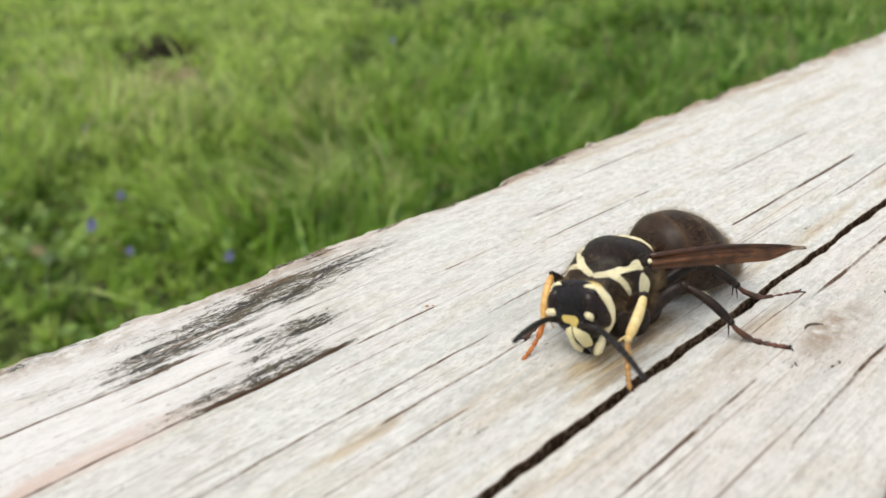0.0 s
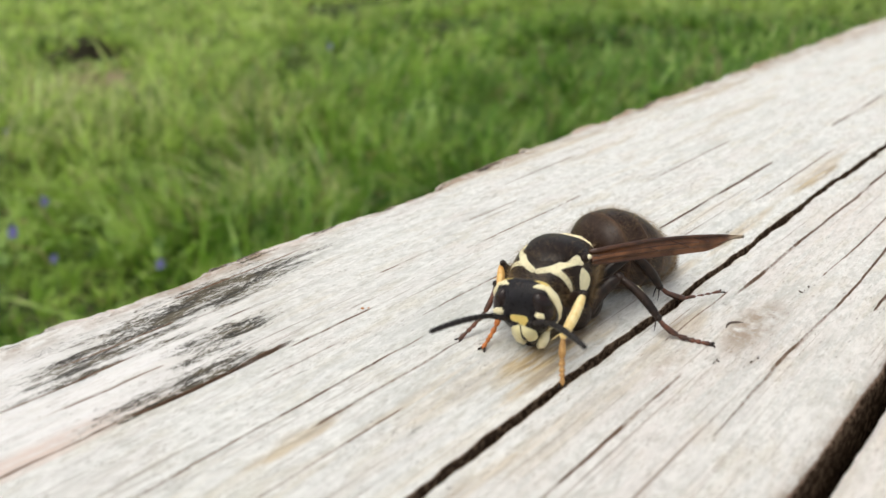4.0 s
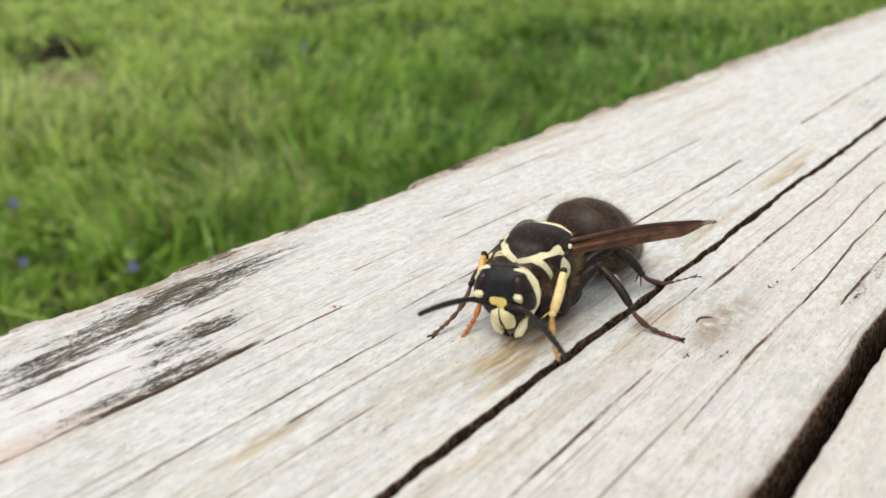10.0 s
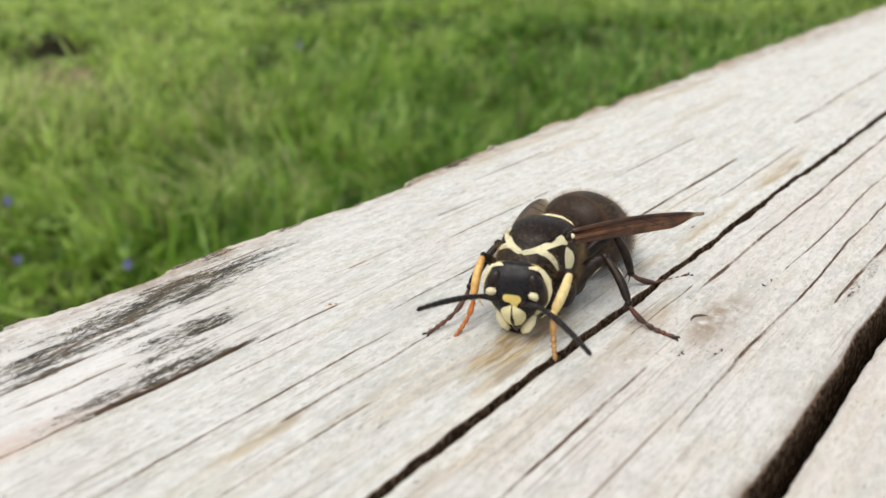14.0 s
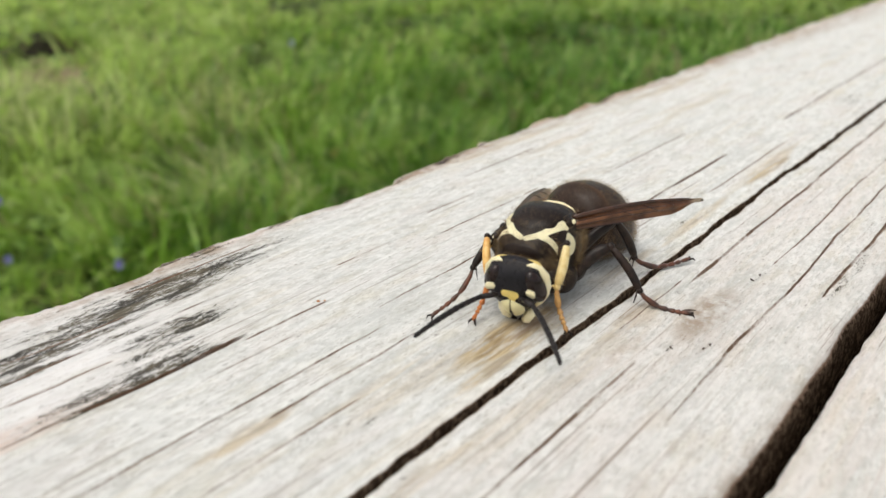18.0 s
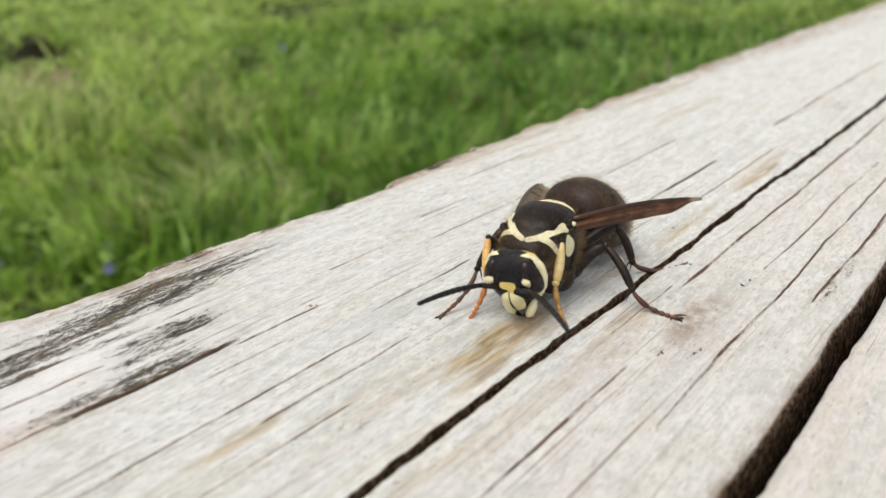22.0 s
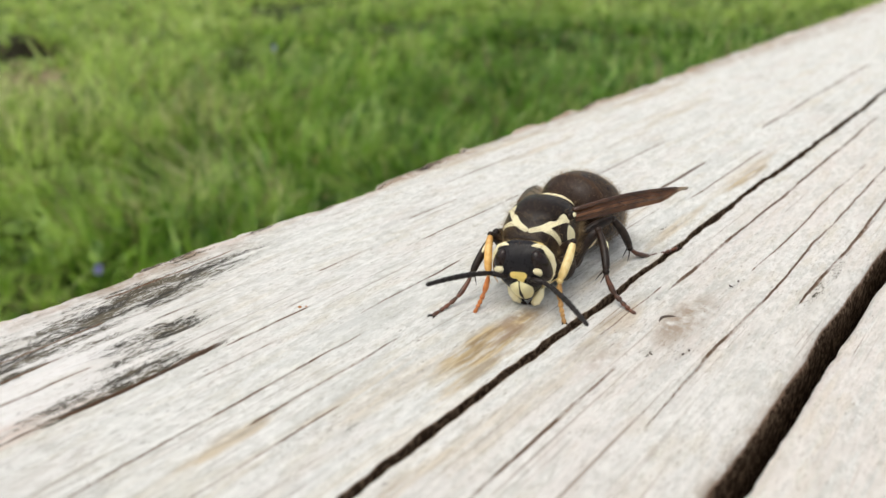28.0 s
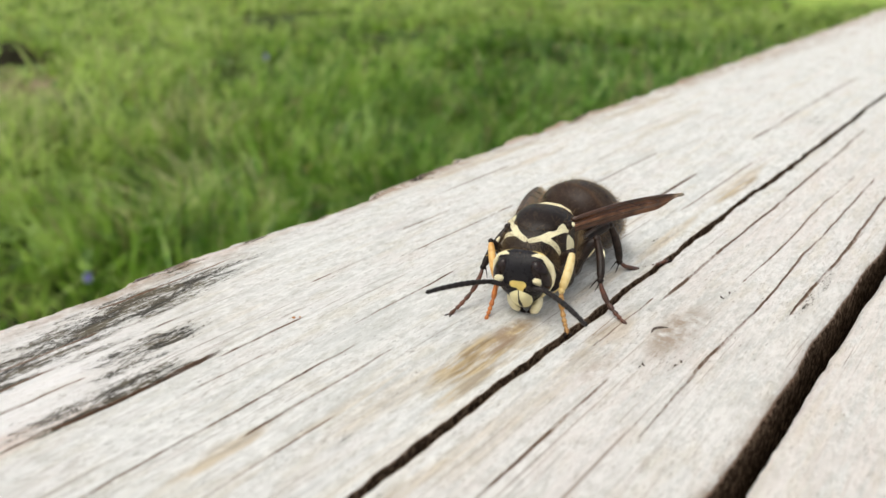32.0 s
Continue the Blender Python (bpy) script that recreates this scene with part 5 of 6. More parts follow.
tube(bm, [(x * MM, y * MM, z * MM) for x, y, z in ((-2.35, 2.2, 1.6), (-2.75, 1.5, 2.06), (-3.05, 0.6, 2.28), (-3.1, 0, 2.3), (-3.05, -0.6, 2.28), (-2.75, -1.5, 2.06), (-2.35, -2.2, 1.6))],
     [0.14 * MM, 0.24 * MM, 0.26 * MM, 0.24 * MM, 0.26 * MM, 0.24 * MM, 0.14 * MM], 12)
body_part("pale_band", bm, PALE, "ivory band across the rear of the thorax")
# raised scutum shield
me, P = loft("scutum", 2.75, -2.3, 40, 64, [(2.75, 0.3), (2.2, 1.45), (1.0, 2.0), (-0.5, 2.1), (-1.6, 1.85), (-2.3, 0.9)],
             [(2.75, 1.5), (2.2, 2.05), (1.0, 2.65), (-0.5, 2.9), (-1.6, 2.82), (-2.3, 2.5)],
             [(2.75, 1.0), (2.2, 1.0), (1.0, 1.2), (-0.5, 1.3), (-1.6, 1.3), (-2.3, 1.4)], 2.2)
attribute(me, "mark", np.zeros(len(P)))
body_part("scutum", me, SHELL, "glossy dark brown back shield")
for s in (1, -1):
    bm = bmesh.new()
    ball(bm, (0.0, s * 2.5 * MM, (1.5 + 0.34 * s) * MM), (0.62 * MM, 0.36 * MM, 0.42 * MM), 16)
    body_part("wing_scale", bm, SHELL, "small dark scale over the wing's root")
    bm = bmesh.new()
    ball(bm, (0.05 * MM, s * 2.8 * MM, (1.6 + 0.4 * s) * MM), (0.24 * MM, 0.18 * MM, 0.2 * MM), 12)
    body_part("pale_spot", bm, PALE)
    for cx, cz, r in ((2.3, -2.2, 1.1), (0.1, -2.65, 1.35), (-2.0, -2.35, 1.4)):
        bm = bmesh.new()
        ball(bm, (cx * MM, s * 2.1 * MM, cz * MM), (r * 0.9 * MM, r * MM, r * 1.1 * MM), 16)
        body_part("coxa", bm, DARK_LEG)
    bm = bmesh.new()
    ball(bm, (-2.4 * MM, s * 2.3 * MM, -1.6 * MM), (0.42 * MM, 0.3 * MM, 0.75 * MM), 14)
    body_part("pale_spot", bm, PALE)

# abdomen: a waist and six overlapping rings
bm = bmesh.new()
tube(bm, [Vector((x, 0, z)) * MM - WAIST for x, z in ((-4.3, 0.2), (-4.9, 0.15), (-5.5, 0.25))], [0.55 * MM, 0.4 * MM, 0.6 * MM], 14)
abdomen = part("abdomen", bm, SHELL, hornet, "dark brown banded abdomen behind a thin waist")
AW = [(-5.0, 0.5), (-5.5, 2.2), (-6.4, 3.2), (-8.0, 3.65), (-10.0, 3.6), (-12.0, 2.95), (-14.0, 1.75), (-15.3, 0.7), (-15.8, 0.2)]
AC = [(-5.0, 0.2), (-6.4, 0.35), (-8.0, 0.3), (-10.0, 0.0), (-12.0, -0.6), (-14.0, -1.35), (-15.8, -2.0)]
AH = [(-5.0, 0.5), (-5.5, 1.9), (-6.4, 2.9), (-8.0, 3.35), (-10.0, 3.3), (-12.0, 2.6), (-14.0, 1.5), (-15.3, 0.6), (-15.8, 0.15)]
EDGES = [-5.0, -6.9, -9.0, -11.0, -12.8, -14.3, -15.8]
for k in range(6):
    a, b = EDGES[k], EDGES[k + 1] - (0.25 if k < 5 else 0)
    q = np.linspace(a, b, 14)
    grow = 1 + 0.012 * np.linspace(0, 1, 14)
    w, c, hh = curve(q, AW) * grow, curve(q, AC), curve(q, AH) * grow
    if k < 5:
        w[-1] *= 0.975
        hh[-1] *= 0.975
    me, P = loft("ring", a, b, 26, 72, list(zip(q, w)), list(zip(q, c + hh)), list(zip(q, c - hh)), 2.1, ease=False)
    band = np.zeros(len(P))
    if k < 5:
        band = np.clip(1.0 - np.abs(P[:, 0] - b) / 0.7, 0, 1)
    attribute(me, "mark", band)
    ring = part("ring", me, GASTER, abdomen)
    ring.location = -WAIST

# head, turned about the neck
head = part("head", loft("head", 2.45, -2.2, 60, 90,
                         [(2.45, 1.1), (2.2, 1.75), (1.7, 2.15), (0.8, 2.3), (-0.3, 2.1), (-1.2, 1.6), (-1.9, 1.1), (-2.2, 0.7)],
                         [(2.45, 1.3), (2.0, 1.95), (1.2, 2.55), (0.4, 2.82), (-0.4, 2.76), (-1.1, 2.5), (-1.7, 2.1), (-2.2, 1.7)],
                         [(2.45, 0.7), (2.0, 0.1), (1.2, -0.1), (0.2, -0.05), (-0.8, 0.2), (-1.7, 0.7), (-2.2, 1.3)], 2.7, axis="z")[0], FACE, hornet, "black head with ivory face markings")
HP = np.zeros(len(head.data.vertices) * 3, np.float32)
head.data.vertices.foreach_get("co", HP)
P = HP.reshape(-1, 3) / MM
mark = np.full(len(P), -9.0)
for f in (lambda l: l, mirrored):
    mark = np.maximum(mark, near_line(P, f([(0.75, 0.95, 2.25), (0.65, 1.7, 1.95), (0.7, 2.35, 1.25), (0.85, 2.65, 0.3), (1.0, 2.2, -0.7), (1.3, 1.7, -1.4)]), [0.12, 0.34, 0.42, 0.5, 0.5, 0.35]))
mark = np.maximum(mark, near_line(P, [(2.8, -0.36, 0.38), (2.8, 0.36, 0.38)], [0.32, 0.32]))
mark = np.maximum(mark, near_line(P, [(2.8, 0, 0.3), (2.85, 0, -0.15)], [0.4, 0.2]))
attribute(head.data, "mark", np.clip(mark, 0, 1))
head.scale = (0.95, 0.94, 1.0)
for s in (1, -1):
    bm = bmesh.new()
    ball(bm, (1.55 * MM, s * 1.72 * MM, 0.66 * MM), (0.98 * MM, 0.82 * MM, 1.55 * MM), 28, pose(0, 0, 0, s * 17, 6, s * 12))
    part("eye", bm, EYE, head, "glossy black compound eye")
    bm = bmesh.new()
    arc = [(1.25, 0.95, 2.24), (1.1, 1.4, 2.12), (1.0, 1.9, 1.8), (1.0, 2.34, 1.2), (1.05, 2.48, 0.4), (1.15, 2.32, -0.4), (1.35, 1.95, -1.1), (1.55, 1.5, -1.6)]
    tube(bm, [Vector((x, s * y, z)) * MM for x, y, z in arc], [r * MM for r in (0.18, 0.32, 0.38, 0.39, 0.37, 0.32, 0.24, 0.08)], 12)
    part("pale_band", bm, PALE, head, "ivory band behind the eye")
    bm = bmesh.new()
    box(bm, (-0.2 * MM, -0.64 * MM, -0.30 * MM), (0.2 * MM, 0.64 * MM, 0.30 * MM), 0.12 * MM)
    bm.transform(pose(2.5 * MM, s * 1.5 * MM, 0.72 * MM, s * 8, 0, s * -28))
    part("pale_patch", bm, PALE, head, "ivory patch in the notch of the eye")
    # jaws
    bm = bmesh.new()
    tube(bm, [(1.5 * MM, s * 1.4 * MM, -1.55 * MM), (1.75 * MM, s * 1.25 * MM, -2.1 * MM), (1.9 * MM, s * 0.95 * MM, -2.6 * MM), (1.9 * MM, s * 0.55 * MM, -2.95 * MM)],
         [0.40 * MM, 0.54 * MM, 0.54 * MM, 0.30 * MM], 14, 0.62)
    part("jaw", bm, PALE, head, "ivory jaw")
    bm = bmesh.new()
    tube(bm, [(1.7 * MM, s * 0.75 * MM, -2.75 * MM), (1.75 * MM, s * 0.35 * MM, -3.1 * MM), (1.75 * MM, s * 0.05 * MM, -3.25 * MM)], [0.33 * MM, 0.24 * MM, 0.08 * MM], 10, 0.7)
    part("jaw_tip", bm, DARK_LEG, head)
# shield of the lower face: ivory, with a dark midline and rim
wide = [(-0.1, 0.42), (-0.5, 0.92), (-1.2, 1.10), (-1.9, 0.88), (-2.6, 0.42)]
me, P = loft("clypeus", -0.1, -2.6, 70, 120, wide,
             [(-0.1, 2.80), (-0.5, 2.96), (-1.2, 2.92), (-1.9, 2.6), (-2.6, 2.05)],
             [(-0.1, 1.9), (-0.5, 1.5), (-1.2, 1.2), (-1.9, 1.0), (-2.6, 1.1)], 2.2, axis="z")
out, z = np.abs(P[:, 1]), P[:, 2]
rim = 0.5 + (0.93 * curve(z, wide) - out) * 4
mid = 0.5 + (out - 0.05 - 0.11 * np.exp(-((z + 1.55) / 0.5) ** 2)) * 6
attribute(me, "mark", np.clip(np.minimum(np.minimum(rim, mid), 0.5 + (z + 2.25) * 4), 0, 1))
part("clypeus", me, CLYPEUS, head, "ivory face shield with a dark midline")
bm = bmesh.new()
ball(bm, (1.15 * MM, 0, -1.9 * MM), (0.6 * MM, 0.95 * MM, 0.75 * MM), 16)
part("mouth", bm, DARK_LEG, head)
for ox, oy, oz in ((1.15, 0, 2.42), (1.4, 0.35, 2.25), (1.4, -0.35, 2.25)):
    bm = bmesh.new()
    ball(bm, (ox * MM, oy * MM, (oz - 0.05) * MM), (0.16 * MM, 0.16 * MM, 0.14 * MM), 10)
    part("simple_eye", bm, EYE, head)


def feeler(side):
    """A bent antenna that reaches along +x from its root."""
    bm = bmesh.new()
    ball(bm, (0, 0, 0), (0.28 * MM, 0.28 * MM, 0.28 * MM), 12)
    tube(bm, [(0, 0, 0), (0.5 * MM, side * 0.12 * MM, 0.1 * MM), (1.7 * MM, side * 0.3 * MM, 0.35 * MM)], [0.15 * MM, 0.2 * MM, 0.22 * MM], 10)
    root = part("antenna", bm, FEELER, hornet, "dark bent antenna")
    bm = bmesh.new()
    pts, rad = [], []
    a, b, c = Vector((1.65, side * 0.3, 0.35)), Vector((4.6, side * 0.4, 0.5)), Vector((8.5, 0, 0.0))
    for k in range(45):
        t = k / 44
        pts.append(((1 - t) ** 2 * a + 2 * t * (1 - t) * b + t * t * c) * MM)
        rad.append((0.135 + 0.09 * math.sin(math.pi * (0.15 + 0.75 * t))) * MM * (1 - 0.16 * (k % 4 == 0)) * (0.55 if k == 44 else 1))
    tube(bm, pts, rad, 10)
    part("flagellum", bm, FEELER, root)
    return root


right_feeler, left_feeler = feeler(-1), feeler(1)


def wing(side):
    """A folded wing along +x: a narrow smoky blade with thick front veins and a frayed tip."""
    n, m = 48, 15
    P = np.zeros((n, m, 3))
    for i in range(n):
        t = i / (n - 1)
        w = (1.0 if side > 0 else 1.9) * (0.8 + 0.76 * math.sin(math.pi * min(1, t * 0.75 + 0.1)) - (0.75 if side > 0 else 0.3) * max(0, t - 0.8) / 0.2)
        for j in range(m):
            u = j / (m - 1)
            fray = 0.55 * float(hashed(np.array(j * 1.0), np.array(3.0), 2) - 0.35) * float(smooth(0.86, 1.0, np.array(t)))
            crease = 0.16 * math.sin(u * 9.0 + 0.6 * t) * (1 - 0.5 * t)
            P[i, j] = (14.4 * t + fray - 0.9 * u * u * t, side * (0.25 * math.sin(2.6 * t) + crease - 0.5 * u * (1 - t)),
                       0.25 - w * u * 0.87 + 0.35 * math.sin(math.pi * t) + 0.25 * u * u * smooth(0.85, 1.0, np.array(t)))
    me = grid_mesh("wing", P * MM)
    attribute(me, "tip", np.repeat(smooth(0.88, 0.96, np.linspace(0, 1, n))[:, None], m, 1))
    bm = bmesh.new()
    bm.from_mesh(me)
    bmesh.ops.solidify(bm, geom=bm.faces[:], thickness=0.04 * MM)
    ob = part("wing", bm, WING, hornet, "smoky brown folded wing with a frayed tip")
    for j, r0, last in ((0, 0.2, 43), (1, 0.12, 40), (5, 0.07, 34), (9, 0.06, 36), (14, 0.05, 32)):
        bm = bmesh.new()
        tube(bm, [P[i, j] * MM for i in range(0, last, 3)], [r0 * MM * (1 - 0.6 * i / n) for i in range(0, last, 3)], 8)
        part("vein", bm, VEIN, ob)
    for i0, j0, i1, j1 in ((22, 1, 28, 5), (27, 5, 31, 9), (31, 1, 36, 5), (17, 5, 21, 9)):
        bm = bmesh.new()
        tube(bm, [P[round(i0 + (i1 - i0) * k / 4), round(j0 + (j1 - j0) * k / 4)] * MM for k in range(5)], [0.045 * MM] * 5, 6)
        part("vein", bm, VEIN, ob)
    return ob


left_wing, right_wing = wing(1), wing(-1)

# legs: name of side, root, lengths of thigh, shin and foot, materials
LEGS = {
    "left_front": ((2.3, 1.9, -1.9), (3.0, 3.4, 3.4), 0.52, DARK_LEG, YELLOW_LEG, TAN_LEG, 1),
    "right_front": ((2.3, -1.9, -1.9), (3.0, 3.4, 3.4), 0.46, DARK_LEG, BACKLIT_LEG, ORANGE_LEG, -1),
    "left_mid": ((-0.6, 2.8, -3.0), (4.0, 4.2, 4.2), 0.50, DARK_LEG, DARK_LEG, RUST_LEG, 1),
    "right_mid": ((0.0, -2.1, -2.3), (4.0, 4.1, 5.0), 0.46, DARK_LEG, DARK_LEG, RUST_LEG, -1),
    "left_hind": ((-2.4, 2.2, -2.0), (4.8, 4.3, 6.1), 0.52, DARK_LEG, DARK_LEG, RUST_LEG, 1),
    "right_hind": ((-2.2, -2.2, -2.1), (4.6, 5.0, 5.2), 0.52, DARK_LEG, DARK_LEG, RUST_LEG, -1)}


def limb(name, length, r0, mid, r1, material, label="", spurs=False):
    bm = bmesh.new()
    n = 16
    tube(bm, [(length * k / (n - 1) * MM, 0, 0.10 * length * math.sin(math.pi * k / (n - 1)) * MM * (0.5 if spurs else 1)) for k in range(n)],
         [MM * (r0 + (r1 - r0) * k / (n - 1) + mid * math.sin(math.pi * k / (n - 1))) * (0.45 if k in (0, n - 1) else 0.86 if k in (1, n - 2) else 1) for k in range(n)], 12)
    ball(bm, (length * MM, 0, 0), (r1 * 0.92 * MM,) * 3, 12)
    ob = part(name, bm, material, hornet, label)
    if spurs:
        bm = bmesh.new()
        for a in (-1, 1):
            tube(bm, [((length - 0.15) * MM, 0.15 * a * MM, -0.1 * MM), ((length + 0.25) * MM, 0.3 * a * MM, -0.55 * MM), ((length + 0.55) * MM, 0.36 * a * MM, -0.95 * MM)], [0.07 * MM, 0.05 * MM, 0.015 * MM], 6)
        for k in range(9):
            u = length * (0.25 + 0.08 * k)
            a = 2.4 * k
            d = Vector((0.25, math.cos(a), math.sin(a)))
            q = Vector((u, 0, 0.03 * length)) + d * 0.2
            tube(bm, [q * MM, (q + d * 0.35) * MM], [0.025 * MM, 0.008 * MM], 4)
        part("spur", bm, material, ob)
        if material is DARK_LEG:
            bm = bmesh.new()
            ball(bm, (length * 0.42 * MM, 0.12 * MM, (0.05 * length + 0.24) * MM), (0.55 * MM, 0.16 * MM, 0.14 * MM), 12)
            part("pale_stripe", bm, PALE, ob)
    return ob


def foot(length, r, material):
    """Five beads, each slimmer than the last, and two claws."""
    bm = bmesh.new()
    cuts = (0.0, 0.44, 0.62, 0.75, 0.85, 1.0)
    pts, rad = [], []
    for a, b in zip(cuts, cuts[1:]):
        for u, g in ((0.02, 0.5), (0.3, 0.74), (0.75, 1.05), (0.97, 0.85)):
            t = a + (b - a) * u
            pts.append((length * t * MM, 0, (-0.13 * length * math.sin(math.pi * t ** 0.8) - 0.05 * t) * MM))
            rad.append(r * g * (1 - 0.35 * t) * MM)
    tube(bm, pts, rad, 10)
    ball(bm, (length * MM, 0, -0.06 * MM), (0.2 * MM, 0.17 * MM, 0.13 * MM), 10)
    ob = part("tarsus", bm, material, hornet)
    for s in (1, -1):
        bm = bmesh.new()
        tube(bm, [(length * MM, s * 0.06 * MM, -0.1 * MM), ((length + 0.3) * MM, s * 0.26 * MM, 0.06 * MM), ((length + 0.55) * MM, s * 0.34 * MM, -0.14 * MM)], [0.11 * MM, 0.085 * MM, 0.02 * MM], 6)
        part("claw", bm, DARK_LEG, ob)
    return ob


LEG_PARTS = {}
for key, (root, (a, b, c), r, m1, m2, m3, side) in LEGS.items():
    stout = 1.35 if "mid" in key else 1.0
    LEG_PARTS[key] = (limb("femur", a, r * 0.72 * stout, r * 0.28 * stout, r * 0.6 * stout, m1), limb("tibia", b, r * 0.52, r * 0.16, r * 0.62, m2, "", True), foot(c, r * 0.56, m3))
    if "mid" in key:
        bm = bmesh.new()
        ball(bm, (0.72 * a * MM, side * 0.3 * MM, 0.02 * MM), (0.75 * MM, 0.2 * MM, 0.26 * MM), 14)
        part("pale_stripe", bm, PALE, LEG_PARTS[key][0])


# fine hair on thorax, head and abdomen
def near_dark(c):
    """Hair grows thick on the flanks and thin on the back."""
    if 0.2 < c.x < 2.3 and -1.6 < c.z < 1.3 and abs(c.y) > 1.8:      # the bald flank
        return False
    return c.z < 1.2 or random.random() < 0.12


def hair(parent, source, count, length, seed, where=None):
    rng = random.Random(seed)
    V, F = [], []
    polys = [p for p in source.data.polygons if p.area < 1e-6 and (where is None or where(p.center / MM))]
    weights = [p.area for p in polys]
    for p in rng.choices(polys, weights, k=count):
        c = [source.data.vertices[i].co for i in p.vertices]
        u = rng.random()
        q = c[0].lerp(c[1], u).lerp(c[3 % len(c)].lerp(c[2], u), rng.random())
        d = (p.normal + Vector((rng.gauss(-0.25, 0.35), rng.gauss(0, 0.35), rng.gauss(0, 0.35)))).normalized()
        l, s = length * rng.uniform(0.5, 1.25) * MM, d.orthogonal().normalized() * 0.0038 * MM
        s = Matrix.Rotation(rng.uniform(0, 6.28), 3, d) @ s
        k = len(V)
        V += [q - s, q + s, q + d * l * 0.6 + s * 0.8 + Vector((0, 0, -0.03 * MM)), q + d * l * 0.6 - s * 0.8 + Vector((0, 0, -0.03 * MM)), q + d * l + Vector((0, 0, -0.1 * MM))]
        F += [(k, k + 1, k + 2, k + 3), (k + 3, k + 2, k + 4)]
    me = bpy.data.meshes.new("hair")
    me.from_pydata([tuple(v) for v in V], [], F)
    ob = part("hair", me, FUZZ, parent)
    return tagged(ob, "short golden brown hair", kind="stuff")


for ob in list(hornet.children):
    n = ob.name.split(".")[0]
    if n == "thorax":
        hair(ob, ob, 15000, 0.72, 1, lambda c: near_dark(c))
    elif n == "scutum":
        hair(ob, ob, 1500, 0.55, 2, lambda c: 1.2 < c.z < 2.0)
    elif n == "head":
        hair(ob, ob, 1800, 0.36, 3, lambda c: c.x < 1.6)
    elif n == "abdomen":
        for k, ring in enumerate(list(ob.children)):
            hair(ob, ring, 2400, 0.55, 4 + k).location = -WAIST

# where each foot stands: seconds, x, y in mm on the plank
STANCE = {
    "left_front": [(0, 37.5, 24.5), (6, 37.8, 24.6), (9, 41.0, 24.7), (13, 40.9, 24.5), (17, 43.9, 24.8), (19, 44.9, 24.8), (23, 46.6, 25.4), (28, 47.6, 25.2), (32, 48.3, 24.7)],
    "right_front": [(0, 35.2, 32.0), (3, 37.1, 31.5), (6, 39.2, 31.5), (9, 38.9, 32.0), (13, 38.6, 32.0), (17, 40.0, 31.2), (19, 42.1, 30.9), (23, 42.6, 31.8), (28, 44.3, 31.6), (31, 45.5, 31.1), (32, 45.8, 30.9)],
    "right_mid": [(0, 37.6, 33.9), (17, 37.7, 33.9), (19, 41.3, 33.8), (28, 41.9, 33.9), (31, 44.4, 33.7), (32, 44.6, 33.7)],
    "left_mid": [(0, 49.5, 19.4), (14, 49.5, 19.4), (17, 53.5, 19.1), (23, 53.4, 19.2), (24.6, 52.0, 21.3), (28, 52.5, 21.5), (32, 52.6, 21.7)],
    "left_hind": [(0, 58.2, 22.4), (6, 58.0, 22.5), (9, 60.4, 23.0), (17, 60.2, 23.2), (19, 64.0, 22.8), (23, 63.6, 22.9), (28, 67.4, 24.4), (32, 67.0, 24.4)],
    "right_hind": [(0, 60.5, 35.2), (6, 61.5, 35.4), (9, 63.0, 35.5), (17, 64.0, 35.5), (19, 66.0, 35.4), (23, 67.0, 35.5), (28, 69.0, 35.8), (32, 69.5, 35.8)]}


# which way the knees of the middle legs point
POLES = {"left_mid": Vector((-0.5, 0.4, 1.0)), "right_mid": Vector((0.6, -0.15, 0.6)), "right_front": Vector((0.55, -0.35, 0.7)),
         "right_hind": Vector((-1.0, -0.2, 0.15)), "left_hind": Vector((-0.4, 0.35, 1.0))}


# how steeply each foot rises from its tip, degrees
RAISE = {"left_hind": 8, "left_mid": 16}


def stand(rows, t):
    """Where a foot is at t: it rests, and steps halfway between two rests."""
    for (t0, x0, y0), (t1, x1, y1) in zip(rows, rows[1:]):
        if t <= t1:
            w = float(smooth(0.35, 0.65, np.array((t - t0) / (t1 - t0))))
            return Vector((x0 + (x1 - x0) * w, y0 + (y1 - y0) * w, 0.12 + 1.4 * w * (1 - w) * min(1.5, abs(x1 - x0))))
    return Vector((rows[-1][1], rows[-1][2], 0.12))


def along(p, q, up):
    """A pose at p whose x looks to q, with z as near to up as can be."""
    x = (q - p).normalized()
    y = up.cross(x).normalized()
    z = x.cross(y)
    m = Matrix((x, y, z)).transposed().to_4x4()
    m.translation = p
    return m


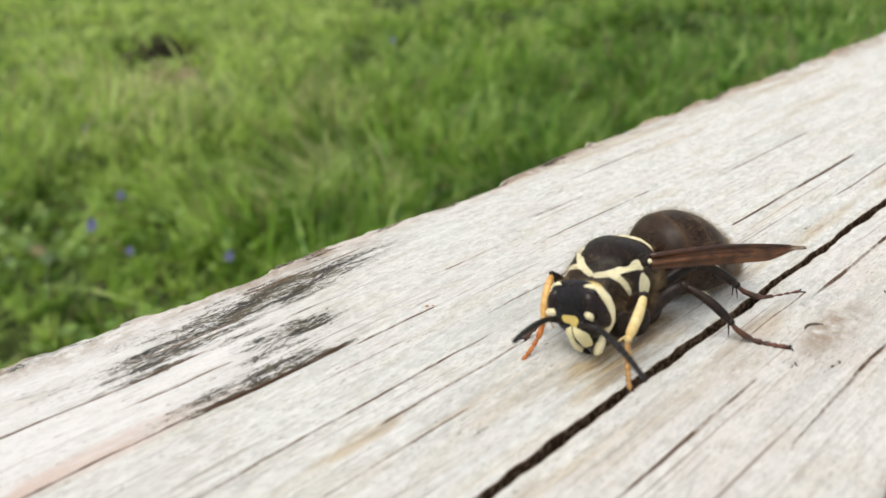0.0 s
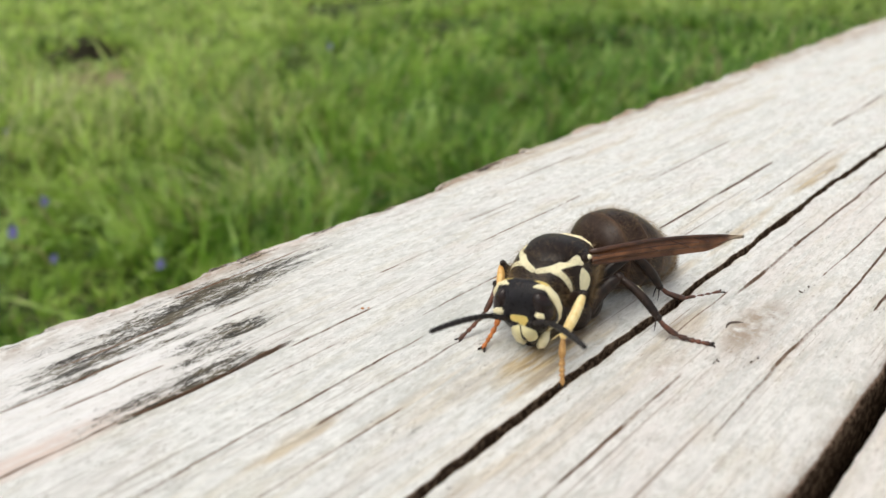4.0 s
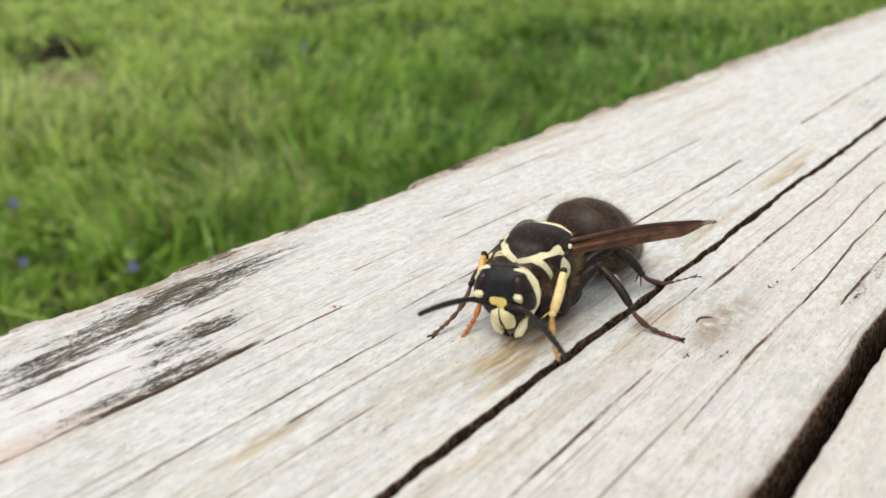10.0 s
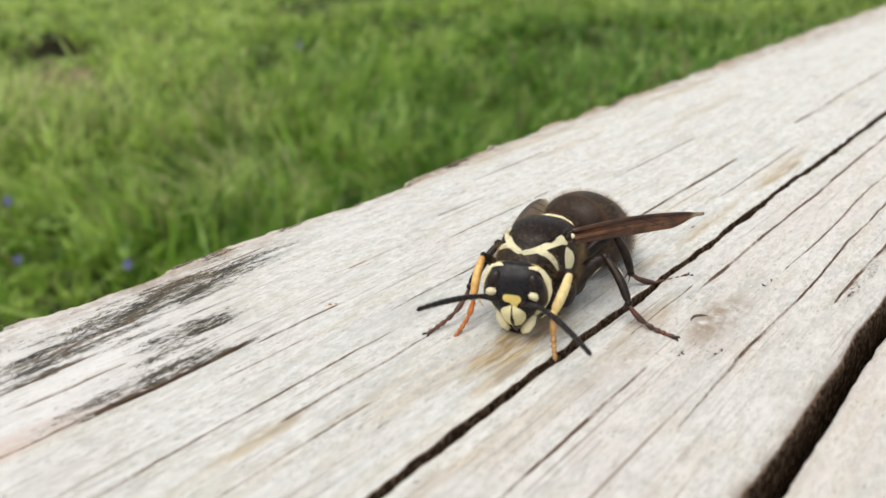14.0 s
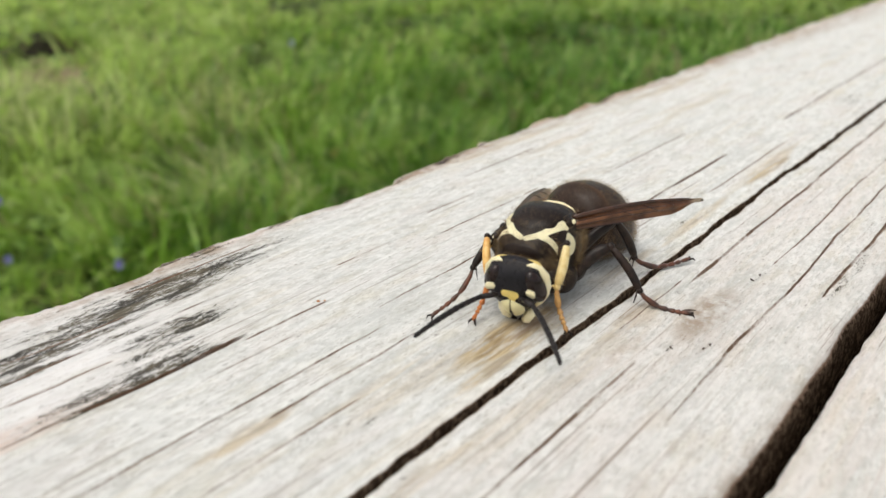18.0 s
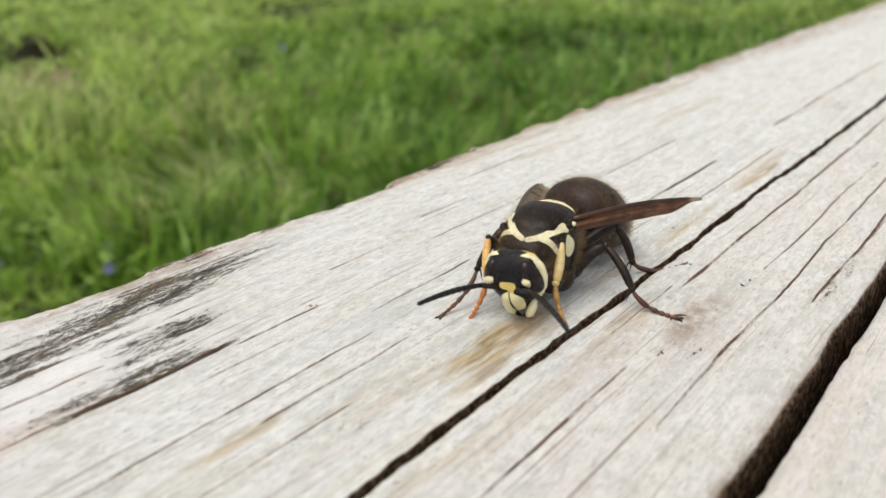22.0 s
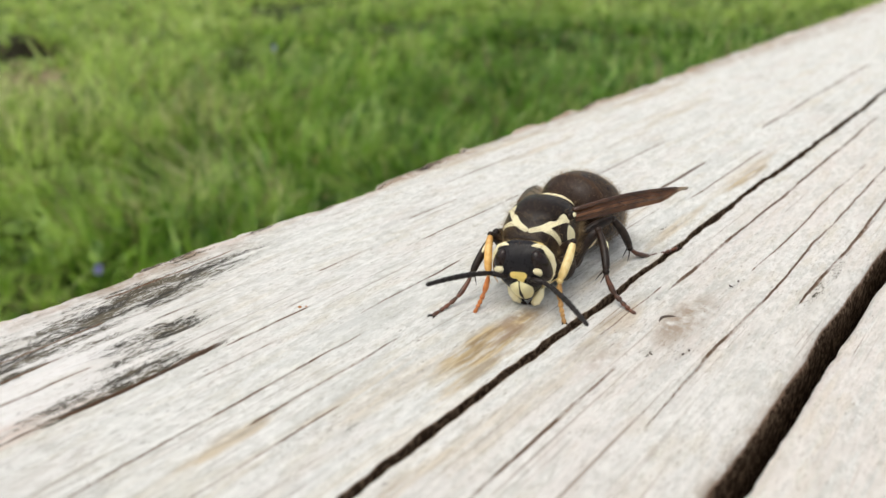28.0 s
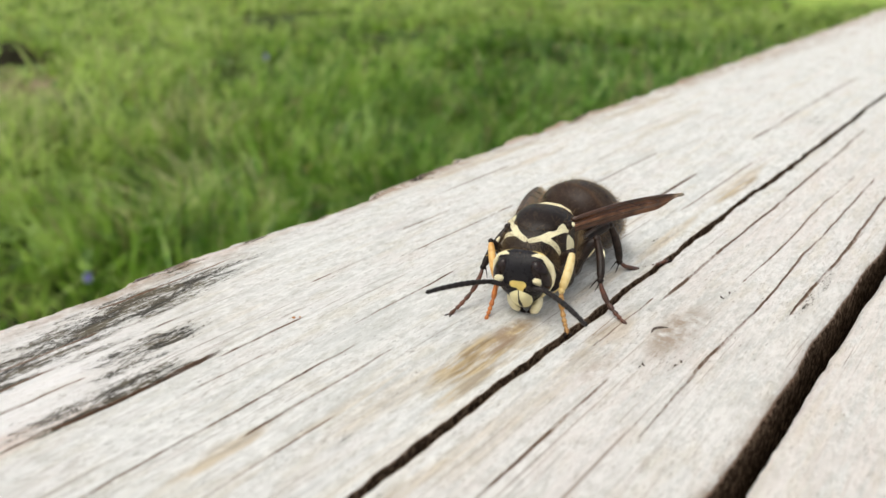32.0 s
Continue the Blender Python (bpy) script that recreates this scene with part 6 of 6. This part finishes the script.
def motions():
    """All that moves: the hornet's body on the plank, and its parts on it."""
    walk(hornet, BODY)
    walk(head, HEAD)
    bend = ((0, -26), (3, -25), (6, -24), (10, -18), (13, -13), (18, -14), (24, -14), (32, -15))
    rise = ((0, 3.5), (6, 3.5), (10, 0), (14, -3), (18, -6.5), (21, -6), (25, -5), (32, -3))
    walk(abdomen, [(t, Matrix.Translation(LIFT + WAIST) @ pose(0, 0, 0, 0, float(np.interp(t, [b[0] for b in rise], [b[1] for b in rise])) + 0.7 * math.sin(2.1 * t), float(np.interp(t, [b[0] for b in bend], [b[1] for b in bend])))) for t, m in BODY])
    turn = dict(HEAD)
    for ob, rows, s in ((right_feeler, RIGHT_FEELER, -1), (left_feeler, LEFT_FEELER, 1)):
        walk(ob, [(t, Matrix.Translation(turn[t] @ (Vector((2.55, s * 0.87, 0.1)) * MM)) @ m) for t, m in rows])
    drop = ((0, 15), (9, 15), (13, 6), (17, 6), (20, 7.5), (23, 8), (28, 10), (32, 7))
    walk(left_wing, [(t, Matrix.Translation(LIFT + Vector((-0.7, 2.5, 1.9)) * MM) @ m) for t, m in LEFT_WING])
    walk(right_wing, [(t, Matrix.Translation(LIFT + Vector((-1.1, -2.3, 1.7)) * MM) @ pose(0, 0, 0, -72, float(np.interp(t, [d[0] for d in drop], [d[1] for d in drop])), -19 - math.degrees(math.atan2(m[1][0], m[0][0])))) for t, m in LEFT_WING])
    for key, (root, (a, b, c), r, m1, m2, m3, side) in LEGS.items():
        thigh, shin, sole = LEG_PARTS[key]
        rows = ([], [], [])
        for t, body in BODY:
            back = body.inverted()
            hip = LIFT + Vector(root) * MM
            tip = back @ (stand(STANCE[key], t) * MM + Vector((0, 0, TOP)))
            out = tip - hip
            flat = Vector((out.x, out.y, 0)).normalized()
            c_ = c * MM
            far = Vector((out.x, out.y, 0)).length / MM
            lift = radians(RAISE.get(key, 27) + 25 * float(smooth(10.5, 6.0, np.array(far))))
            ankle = tip - flat * c_ * math.cos(lift) + Vector((0, 0, c_ * math.sin(lift)))
            reach = (ankle - hip).length
            most = (a + b) * MM * 0.985
            if reach > most:
                ankle = hip + (ankle - hip) * (most / reach)
                reach = most
            d = (ankle - hip).normalized()
            pole = POLES.get(key, Vector((0.2, side * 0.7, 0.8)))
            pole = (pole - d * pole.dot(d)).normalized()
            la, lb = a * MM, b * MM
            u = (la * la - lb * lb + reach * reach) / (2 * reach)
            knee = hip + d * u + pole * math.sqrt(max(la * la - u * u, 0.0))
            rows[0].append((t, along(hip, knee, pole)))
            rows[1].append((t, along(knee, ankle, pole)))
            rows[2].append((t, along(ankle, tip, Vector((0, 0, 1)))))
        for ob, r_ in zip((thigh, shin, sole), rows):
            walk(ob, r_)


motions()
